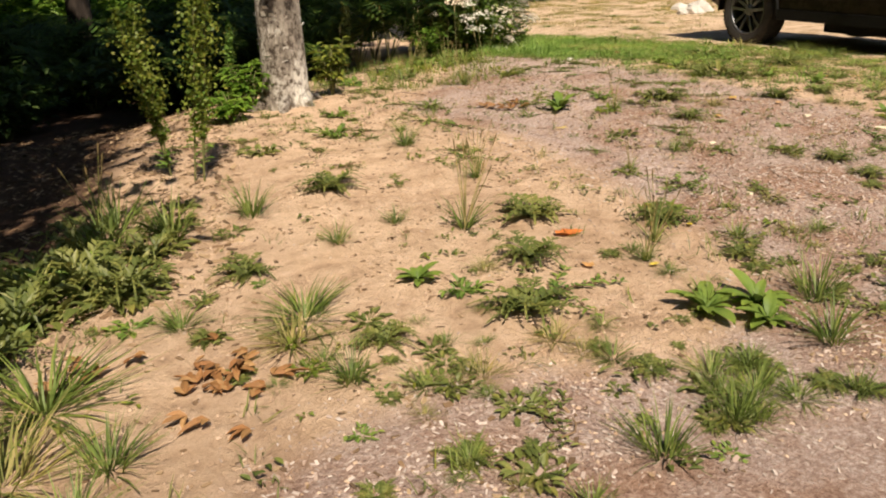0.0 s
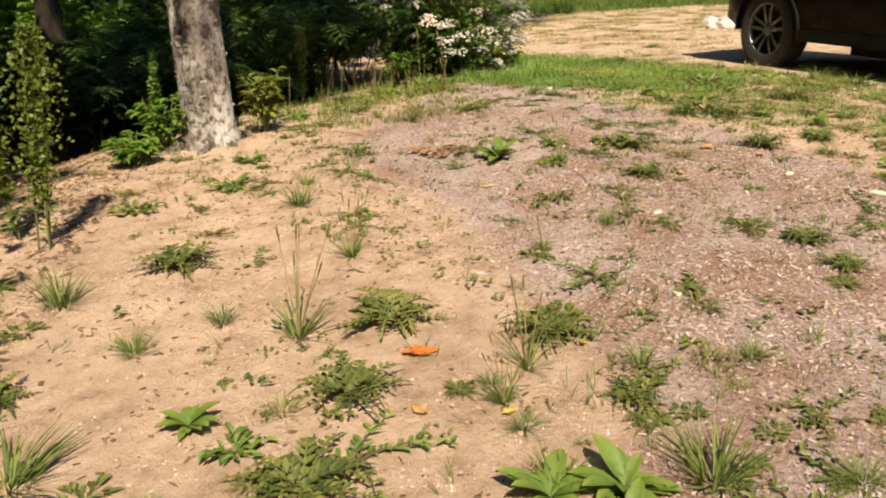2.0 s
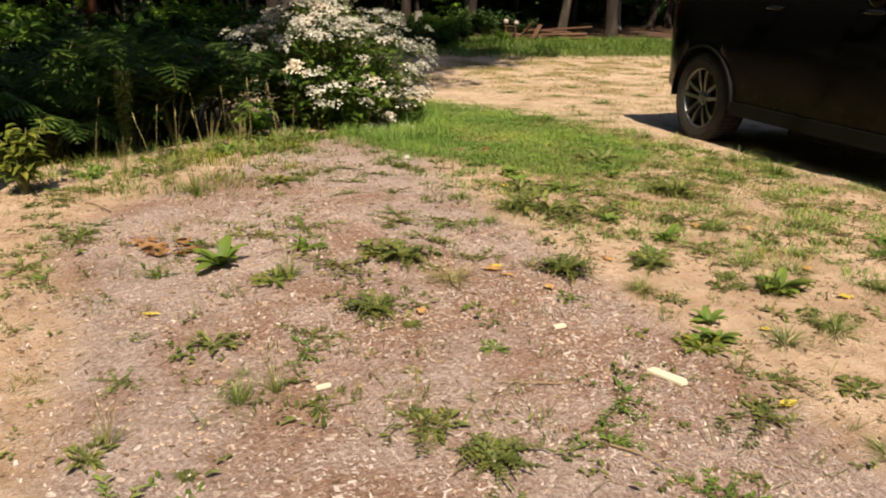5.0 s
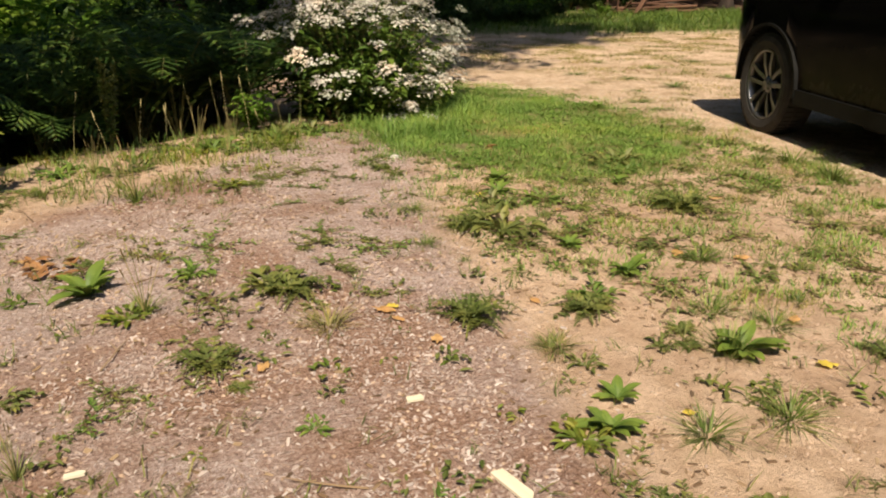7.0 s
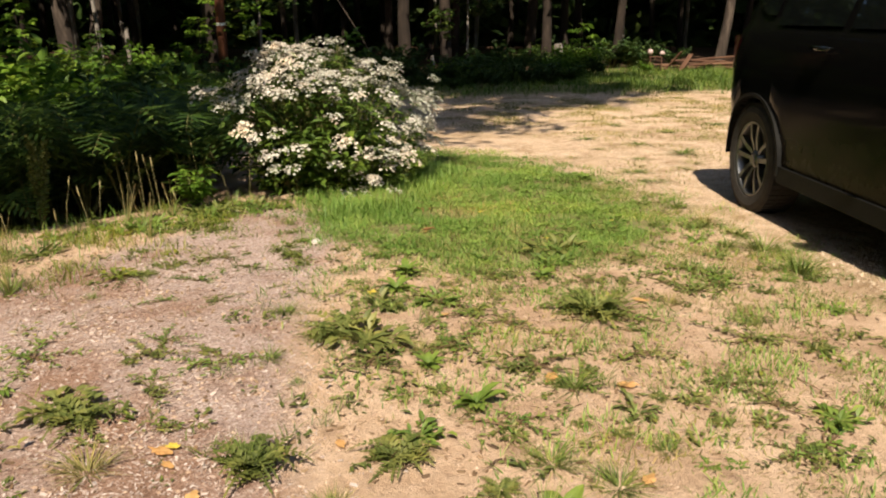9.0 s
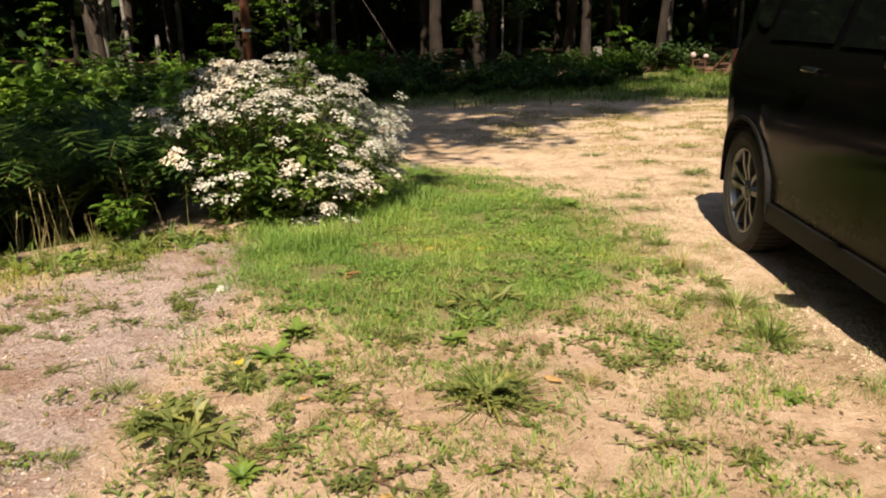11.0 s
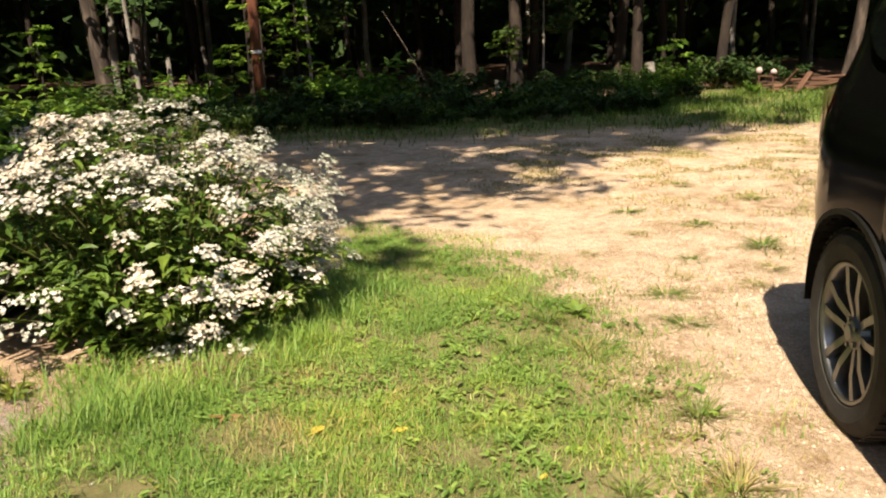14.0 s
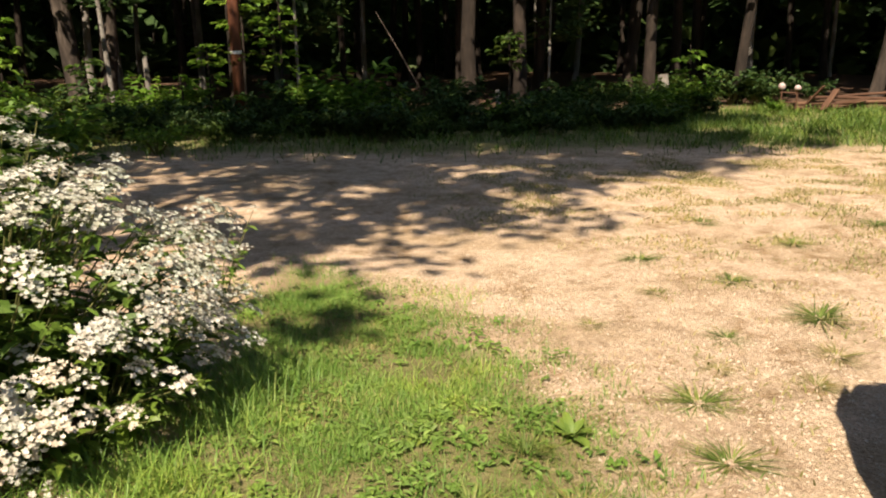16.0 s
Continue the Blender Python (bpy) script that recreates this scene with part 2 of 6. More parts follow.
def make_ground():
    """Tan sand, grey mulch, beige gravel, dark woodland floor and turf soil, blended by the zones stored on the sheet."""
    m, nt, p = nodes_of("ground")
    big, mid, fine = noise_of(nt, 1.3, 7, 0.68), noise_of(nt, 7, 8, 0.74), noise_of(nt, 70, 7, 0.8)

    def zone(name, wobble=0.5):
        a = nt.nodes.new("ShaderNodeAttribute")
        a.attribute_name = name
        ad = nt.nodes.new("ShaderNodeMath")
        ad.operation = "MULTIPLY_ADD"
        ad.inputs[1].default_value, ad.inputs[2].default_value = wobble, -wobble * 0.5
        nt.links.new(mid, ad.inputs[0])
        s = nt.nodes.new("ShaderNodeMath")
        s.operation = "ADD"
        nt.links.new(a.outputs["Fac"], s.inputs[0])
        nt.links.new(ad.outputs[0], s.inputs[1])
        r = nt.nodes.new("ShaderNodeMapRange")
        r.inputs["From Min"].default_value, r.inputs["From Max"].default_value = 0.32, 0.68
        nt.links.new(s.outputs[0], r.inputs["Value"])
        return r.outputs[0]

    sand = ramp(nt, mid, [(0.27, (0.30, 0.195, 0.125)), (0.45, (0.545, 0.382, 0.258)), (0.66, (0.71, 0.525, 0.38))])
    sand = mix(nt, 0.45, sand, ramp(nt, big, [(0.36, (0.60, 0.52, 0.47)), (0.55, (1.0, 0.98, 0.96)), (0.7, (1.18, 1.15, 1.1))]), "MULTIPLY")
    mulch = ramp(nt, fine, [(0.3, (0.17, 0.105, 0.08)), (0.48, (0.40, 0.295, 0.25)), (0.66, (0.66, 0.56, 0.51))])
    mulch = mix(nt, 0.75, mulch, ramp(nt, big, [(0.40, (0.66, 0.47, 0.33)), (0.53, (1.0, 0.98, 0.98)), (0.65, (1.16, 1.14, 1.16))]), "MULTIPLY")
    gravel = ramp(nt, fine, [(0.28, (0.44, 0.335, 0.25)), (0.5, (0.62, 0.485, 0.37)), (0.72, (0.77, 0.66, 0.545))])
    gravel = mix(nt, 0.7, gravel, ramp(nt, mid, [(0.3, (0.66, 0.60, 0.50)), (0.62, (1.1, 1.06, 1.02))]), "MULTIPLY")
    gravel = mix(nt, 0.8, gravel, ramp(nt, noise_of(nt, 3.6, 8, 0.78), [(0.38, (0.55, 0.48, 0.36)), (0.5, (0.98, 0.98, 0.98)), (0.65, (1.1, 1.08, 1.06))]), "MULTIPLY")
    gravel = mix(nt, 0.6, gravel, ramp(nt, noise_of(nt, 0.7, 6, 0.7, stretch=(1, 1.5, 1)), [(0.36, (0.62, 0.58, 0.44)), (0.55, (1.05, 1.03, 1.0))]), "MULTIPLY")
    pebbles = nt.nodes.new("ShaderNodeTexVoronoi")
    pebbles.inputs["Scale"].default_value, pebbles.inputs["Randomness"].default_value = 75.0, 1.0
    nt.links.new(nt.nodes.new("ShaderNodeTexCoord").outputs["Object"], pebbles.inputs["Vector"])
    gravel = mix(nt, 0.35, gravel, ramp(nt, pebbles.outputs["Distance"], [(0.12, (1.18, 1.16, 1.14)), (0.42, (1.0, 0.99, 0.98)), (0.66, (0.68, 0.61, 0.53))]), "MULTIPLY")
    stone = nt.nodes.new("ShaderNodeSeparateColor")
    nt.links.new(pebbles.outputs["Color"], stone.inputs[0])
    gravel = mix(nt, 0.5, gravel, ramp(nt, stone.outputs[0], [(0.0, (0.72, 0.66, 0.58)), (0.5, (1.0, 1.0, 1.0)), (1.0, (1.22, 1.2, 1.17))]), "MULTIPLY")
    floor = ramp(nt, mid, [(0.3, (0.05, 0.03, 0.02)), (0.6, (0.12, 0.07, 0.045)), (0.8, (0.20, 0.12, 0.07))])
    turf = ramp(nt, mid, [(0.3, (0.12, 0.12, 0.045)), (0.55, (0.24, 0.21, 0.09)), (0.8, (0.40, 0.32, 0.18))])
    col = mix(nt, zone("mulch"), sand, mulch)
    col = mix(nt, zone("gravel"), col, gravel)
    col = mix(nt, zone("turf", 0.8), col, turf)
    col = mix(nt, zone("woodland"), col, floor)
    grain = ramp(nt, noise_of(nt, 260, 3, 0.8), [(0.25, (0.62, 0.6, 0.58)), (0.5, (1, 1, 1)), (0.75, (1.25, 1.25, 1.25))])
    nt.links.new(mix(nt, 0.9, col, grain, "MULTIPLY"), p.inputs["Base Color"])
    p.inputs["Roughness"].default_value = 0.95
    p.inputs["Specular IOR Level"].default_value = 0.15
    sumh = nt.nodes.new("ShaderNodeMath")
    sumh.operation = "MULTIPLY_ADD"
    sumh.inputs[1].default_value = 0.35
    nt.links.new(fine, sumh.inputs[0])
    nt.links.new(mid, sumh.inputs[2])
    bump(nt, p, sumh.outputs[0], 1.0, 0.034)
    return m


M_GROUND = make_ground()


# ---- mesh helpers ----
class Geo:
    """Collects vertices and faces for one mesh."""

    def __init__(self):
        self.v, self.f = [], []

    def add(self, verts, faces):
        n = len(self.v)
        self.v += [tuple(p) for p in verts]
        self.f += [tuple(i + n for i in f) for f in faces]

    def blade(self, base, yaw, length, width, lean, droop=0.6):
        """A grass blade: a bent strip that ends in a point."""
        c, s = math.cos(yaw), math.sin(yaw)
        x, y, z = base
        pts = []
        for k, w in ((0.0, 0.9), (0.55, 0.75), (1.0, 0.0)):
            out = length * (math.sin(lean) * k + droop * 0.45 * k * k)
            up = length * (math.cos(lean) * k - droop * 0.3 * k * k)
            px, py, pz = x + c * out, y + s * out, z + max(up, 0.004 * k)
            if w:
                pts += [(px - s * width * w / 2, py + c * width * w / 2, pz), (px + s * width * w / 2, py - c * width * w / 2, pz)]
            else:
                pts.append((px, py, pz))
        self.add(pts, [(0, 1, 3, 2), (2, 3, 4)])

    def leaf(self, p, way, normal, length, width, fold=0.25, curl=0.15):
        """A pointed leaf folded along its midrib and curling down."""
        w = Vector(way).normalized()
        n = Vector(normal)
        side = w.cross(n)
        side = side.normalized() if side.length > 1e-4 else Vector((1, 0, 0))
        n = side.cross(w).normalized()
        p = Vector(p)
        a, b, tip = p + w * length * 0.35, p + w * length * 0.72 - n * length * curl * 0.4, p + w * length - n * length * curl
        u = n * width * fold
        self.add([p, a + side * width * 0.5 + u, a, a - side * width * 0.5 + u, b + side * width * 0.36 + u, b, b - side * width * 0.36 + u, tip],
                 [(0, 2, 1), (0, 3, 2), (1, 2, 5, 4), (2, 3, 6, 5), (4, 5, 7), (5, 6, 7)])

    def card(self, p, way, normal, length, width):
        """A small leaf or a spray of leaves far off: four corners, bent along the middle."""
        w = Vector(way).normalized()
        side = w.cross(Vector(normal))
        side = side.normalized() if side.length > 1e-4 else Vector((1, 0, 0))
        p = Vector(p)
        m = p + w * length * 0.45 + Vector((0, 0, width * 0.12))
        self.add([p, m + side * width / 2, p + w * length, m - side * width / 2], [(0, 1, 2), (0, 2, 3)])

    def tube(self, pts, radii, n=6, cap=True):
        rings = []
        for i, p in enumerate(pts):
            p = Vector(p)
            d = Vector(pts[min(i + 1, len(pts) - 1)]) - Vector(pts[max(i - 1, 0)])
            d.normalize()
            a = d.orthogonal() if abs(d.z) < 0.9 else Vector((1, 0, 0)) - d * d.x
            a.normalize()
            b = d.cross(a)
            rings.append([p + (a * math.cos(t) + b * math.sin(t)) * radii[i] for t in [2 * math.pi * k / n for k in range(n)]])
        faces = []
        for i in range(len(pts) - 1):
            for k in range(n):
                faces.append((i * n + k, i * n + (k + 1) % n, (i + 1) * n + (k + 1) % n, (i + 1) * n + k))
        if cap:
            faces.append(tuple(range(n - 1, -1, -1)))
            faces.append(tuple((len(pts) - 1) * n + k for k in range(n)))
        self.add([q for r in rings for q in r], faces)

    def lathe(self, profile, n=32, axis="y"):
        """Turns (radius, offset) pairs about an axis."""
        vs = []
        for r, o in profile:
            for k in range(n):
                t = 2 * math.pi * k / n
                vs.append((r * math.cos(t), o, r * math.sin(t)) if axis == "y" else (r * math.cos(t), r * math.sin(t), o))
        fs = [(i * n + k, i * n + (k + 1) % n, (i + 1) * n + (k + 1) % n, (i + 1) * n + k) for i in range(len(profile) - 1) for k in range(n)]
        self.add(vs, fs)

    def box(self, lo, hi, turn=None):
        vs = [Vector((x, y, z)) for x in (lo[0], hi[0]) for y in (lo[1], hi[1]) for z in (lo[2], hi[2])]
        if turn:
            vs = [turn @ v for v in vs]
        self.add(vs, [(0, 1, 3, 2), (4, 6, 7, 5), (0, 4, 5, 1), (2, 3, 7, 6), (0, 2, 6, 4), (1, 5, 7, 3)])

    def mesh(self, name, material, smooth=False):
        me = bpy.data.meshes.new(name)
        me.from_pydata(self.v, [], self.f)
        me.materials.append(material)
        if smooth:
            me.shade_smooth()
        me.update()
        return me


def part(name, geo, material, parent, label="", smooth=False, m=None):
    """One mesh object under a thing or under a part."""
    ob = new(name, geo if isinstance(geo, bpy.types.Mesh) else geo.mesh(name, material, smooth))
    ob.parent = parent
    if m is not None:
        ob.matrix_basis = m
    return tagged(ob, label)


def thing(name, label, category, m=None, group="", geo=None, material=None, smooth=False, kind=""):
    """A top-level thing: a mesh of its own, or an Empty that parents its parts."""
    ob = new(name, geo.mesh(name, material, smooth) if geo else None)
    if m is not None:
        ob.matrix_basis = m
    return tagged(ob, label, category, group, kind)


# ---- ground ----
CREST = [(-0.6, 0.8), (0.75, 3.2), (1.45, 5.8), (4.1, 7.1), (4.3, 9.5), (2.6, 12.4), (-1.5, 15.6), (-5, 17.5)]


# signed distances from the plan's outlines are worked out once on a coarse grid
GX, GY, GS, GNX, GNY = -8.0, -6.0, 0.1, 301, 341
FIELDS = {}


def distance_field(pts, closed):
    xs, ys = np.meshgrid(GX + GS * np.arange(GNX), GY + GS * np.arange(GNY))
    best, sign = np.full(xs.shape, 1e9), np.ones(xs.shape)
    odd = np.zeros(xs.shape, bool)
    for (ax, ay), (bx, by) in zip(pts, pts[1:] + pts[:1] if closed else pts[1:]):
        ux, uy = bx - ax, by - ay
        s = np.clip(((xs - ax) * ux + (ys - ay) * uy) / (ux * ux + uy * uy), 0, 1)
        dx, dy = xs - ax - s * ux, ys - ay - s * uy
        d = np.hypot(dx, dy)
        near = d < best
        best = np.where(near, d, best)
        sign = np.where(near, np.where(ux * dy - uy * dx > 0, 1.0, -1.0), sign)
        if closed and uy:
            odd ^= ((ay > ys) != (by > ys)) & (xs < ux * (ys - ay) / uy + ax)
    return (best * (np.where(odd, 1.0, -1.0) if closed else sign)).tolist()


def signed(pts, x, y, closed):
    key = (pts[0], pts[1], len(pts))
    if key not in FIELDS:
        FIELDS[key] = distance_field(pts, closed)
    f = FIELDS[key]
    u, v = min(max((x - GX) / GS, 0), GNX - 1.001), min(max((y - GY) / GS, 0), GNY - 1.001)
    i, j = int(u), int(v)
    u, v = u - i, v - j
    a, b = f[j], f[j + 1]
    return (a[i] * (1 - u) + a[i + 1] * u) * (1 - v) + (b[i] * (1 - u) + b[i + 1] * u) * v


def past_crest(x, y):
    """Distance beyond the crest of the bank (positive on the woods' side)."""
    return signed(CREST, x, y, False)


def smooth01(v):
    v = min(1.0, max(0.0, v))
    return v * v * (3 - 2 * v)


def height(x, y):
    dx, dy = x - 4.3, y - 4.0
    c = past_crest(x, y)
    h = 0.12 + 0.26 * math.exp(-dx * dx / (16.0 if dx > 0 else 10.24) - dy * dy / (16.0 if dy > 0 else 10.24)) - (0.28 * smooth01(c / 1.3) + 0.12 * smooth01((c - 1.0) / 3.0)) * smooth01((16 - y) / 5)
    if -6 < x < 20 and -4 < y < 26:
        h += 0.022 * noise.noise((x * 1.1, y * 1.1, 0)) + 0.012 * noise.noise((x * 4.2, y * 4.2, 3)) + 0.005 * noise.noise((x * 9.5, y * 9.5, 8))
    return h


def inside(poly, x, y):
    return signed(poly, x, y, True) > 0


def edge_blend(poly, x, y, soft):
    """1 well inside the outline, 0 well outside."""
    return smooth01(0.5 + signed(poly, x, y, True) / (2 * soft))


MULCH = [(2.1, 0.6), (2.4, 2.3), (2.55, 3.3), (2.5, 4.6), (3.5, 5.6), (4.4, 6.75), (4.8, 6.7), (4.75, 5.4), (4.5, 4.2), (4.45, 2.9), (4.4, 0.6)]
DAMP = [(0.1, 0.3), (0.35, 1.5), (1.0, 1.62), (1.6, 1.3), (2.3, 1.6), (2.5, 0.3)]
LAWN = [(4.78, 5.6), (4.8, 6.5), (4.95, 7.0), (5.5, 7.6), (5.55, 9.5), (5.7, 10.2), (6.3, 9.6), (6.8, 8.5), (7.15, 7.5), (6.95, 6.9), (6.9, 5.9), (6.6, 5.3), (6.1, 5.0), (5.4, 4.95)]
DRIVE = [(7.2, 3.0), (7.1, 6.2), (6.9, 8.2), (6.2, 9.8), (4.6, 10.1), (2.9, 12.8), (-0.6, 15.6), (-3, 16.8), (2.2, 16.6), (6.3, 15.9), (10, 16.3), (16, 15.8), (30, 14), (40, 6), (40, -8), (9, -8)]
VERGE = [(-3, 16.8), (2.2, 16.6), (6.3, 15.9), (10, 16.3), (16, 15.8), (30, 14), (30, 24), (16, 24), (11, 22.2), (8, 19.9), (2, 19.5), (-3, 20)]


def axis(lo, hi, step, far):
    mid = list(np.arange(lo, hi + step / 2, step))
    out, d, v = [], step, hi
    while v < far:
        d *= 1.35
        v += d
        out.append(v)
    low, d, v = [], step, lo
    while v > -far:
        d *= 1.35
        v -= d
        low.append(v)
    return low[::-1] + mid + out


def build_ground():
    xs, ys = axis(-3, 13, 0.09, 400), axis(-1, 18, 0.09, 400)
    verts = [(x, y, height(x, y)) for y in ys for x in xs]
    nx = len(xs)
    faces = [(j * nx + i, j * nx + i + 1, (j + 1) * nx + i + 1, (j + 1) * nx + i) for j in range(len(ys) - 1) for i in range(nx - 1)]
    me = bpy.data.meshes.new("ground")
    me.from_pydata(verts, [], faces)
    me.shade_smooth()
    me.materials.append(M_GROUND)
    zones = {k: np.zeros(len(verts), "f") for k in ("mulch", "gravel", "turf", "woodland")}
    for i, (x, y, z) in enumerate(verts):
        if -0.5 < x < 6 and -0.5 < y < 8:
            zones["mulch"][i] = max(edge_blend(MULCH, x, y, 0.35), edge_blend(DAMP, x, y, 0.3))
        if x > 1 and y > -9:
            zones["gravel"][i] = edge_blend(DRIVE, x, y, 0.4)
        if 3.5 < x < 8.5 and 3.5 < y < 11:
            zones["turf"][i] = edge_blend(LAWN, x, y, 0.6)
        elif y > 14:
            zones["turf"][i] = edge_blend(VERGE, x, y, 1.3)
        c = past_crest(x, y)
        wood = smooth01((c - 0.1) / 0.8) if x < 4.6 and y < 17.5 else 0.0
        zones["woodland"][i] = max(wood, smooth01((y - 19.2 - 3.0 * smooth01((x - 8) / 3)) / 1.2), smooth01((-2 - x) / 2), smooth01((x - 24) / 3), smooth01((-9 - y) / 3))
    for k, v in zones.items():
        me.attributes.new(k, "FLOAT", "POINT").data.foreach_set("value", v)
    return tagged(new("ground", me), "uneven ground of tan sand, grey mulch and beige gravel", "ground", kind="structure")


build_ground()


def at(x, y, dz=0.0, yaw=0.0, size=1.0, tilt=0.0):
    return Matrix.Translation((x, y, height(x, y) + dz)) @ Euler((tilt, 0, yaw)).to_matrix().to_4x4() @ Matrix.Scale(size, 4)


# ---- the parked vehicle ----
BELT, ROOF = 1.27, 1.82
AXLES = (0.0, -2.95)


def car_top(x):
    if x > 0.42:
        return ROOF - 0.03 - (x - 0.42) / 0.5 * (ROOF - BELT - 0.02) if x < 0.92 else BELT - 0.01
    if x > -1.75:
        return ROOF - 0.03 * (abs(x + 0.7) / 1.1) ** 2
    if x > -2.7:
        return ROOF - 0.03 - (-1.75 - x) / 0.95 * (ROOF - 1.2)
    return 1.17 - 0.16 * ((-2.7 - x) / 1.25) ** 2


def car_half(x):
    w = 0.965
    if x > 0.2:
        w -= 0.25 * ((x - 0.2) / 0.75) ** 1.9
    if x < -3.1:
        w -= 0.22 * ((-3.1 - x) / 0.85) ** 2
    return w


def car_low(x):
    low = 0.34 + (0.12 * smooth01((x - 0.4) / 0.5) if x > 0.4 else 0.0)
    for a in AXLES:
        d = abs(x - a)
        if d < 0.47:
            low = max(low, 0.36 + math.sqrt(0.47 ** 2 - d * d))
    return low


def car_section(x, grow=0.0):
    w, low, top = car_half(x) + grow, car_low(x), car_top(x)
    belt = min(BELT, top - 0.02)
    up = top - belt
    pts = [(w - 0.05, 0.30), (w - 0.015, 0.44), (w - 0.02, 0.56), (w, 0.78), (w, 0.98), (w - 0.012, 1.12), (w - 0.05, belt), (w - 0.075, belt + 0.06 * up),
           (w - 0.14, belt + 0.5 * up), (w - 0.22, belt + 0.86 * up), (w - 0.30, belt + 0.96 * up), (w - 0.5, belt + up), (0.0, belt + up + 0.02)]
    return [(y, max(min(z, top + 0.02), low)) for y, z in pts]


def wheel_meshes():
    tyre, tread, rim, spoke, hub, disc = Geo(), Geo(), Geo(), Geo(), Geo(), Geo()
    tyre.lathe([(0.262, 0.10), (0.275, 0.125), (0.33, 0.135), (0.365, 0.125), (0.383, 0.10), (0.388, 0.04), (0.388, -0.04), (0.383, -0.10), (0.33, -0.125), (0.26, -0.12)], 48)
    for k in range(56):
        t = 2 * math.pi * k / 56
        turn = Matrix.Rotation(-t, 4, "Y") @ Matrix.Translation((0.387, 0, 0))
        tread.box((0, 0.045, -0.013), (0.006, 0.115, 0.013), turn)
        tread.box((0, -0.035, -0.014), (0.006, 0.035, 0.010), turn)
    rim.lathe([(0.266, 0.118), (0.258, 0.122), (0.246, 0.108), (0.240, 0.06), (0.238, -0.09), (0.26, -0.11)], 48)
    for k in range(5):
        for s in (-1, 1):
            t = 2 * math.pi * k / 5 + 0.3
            turn = Matrix.Rotation(-t, 4, "Y")
            pts = [(0.045, 0.085, s * 0.022), (0.15, 0.108, s * 0.040), (0.246, 0.112, s * 0.062)]
            for (x0, y0, z0), (x1, y1, z1) in zip(pts, pts[1:]):
                vs = [(x0, y0, z0 - 0.014), (x0, y0, z0 + 0.014), (x1, y1, z1 - 0.017), (x1, y1, z1 + 0.017)]
                vs += [(x, y - 0.035, z) for x, y, z in vs]
                spoke.add([turn @ Vector(v) for v in vs], [(0, 2, 3, 1), (4, 5, 7, 6), (0, 4, 6, 2), (1, 3, 7, 5), (2, 6, 7, 3), (0, 1, 5, 4)])
    hub.lathe([(0.0, 0.112), (0.03, 0.112), (0.036, 0.104), (0.05, 0.10), (0.062, 0.088), (0.075, 0.06), (0.075, 0.03)], 24)
    for k in range(5):
        t = 2 * math.pi * k / 5
        turn = Matrix.Translation((0.052 * math.cos(t), 0.096, 0.052 * math.sin(t)))
        hub.box((-0.008, 0, -0.008), (0.008, 0.012, 0.008), turn)
    disc.lathe([(0.06, 0.02), (0.165, 0.02), (0.17, 0.012), (0.17, -0.004), (0.16, -0.01), (0.235, -0.03), (0.235, -0.04), (0.0, -0.05)], 36)
    return (tyre.mesh("tyre", M_TYRE), rim.mesh("rim", M_RIM, True), spoke.mesh("spokes", M_RIM), hub.mesh("hub_cap", M_RIM), disc.mesh("brake_disc", M_RIMDARK), tread.mesh("tread", M_TYRE))


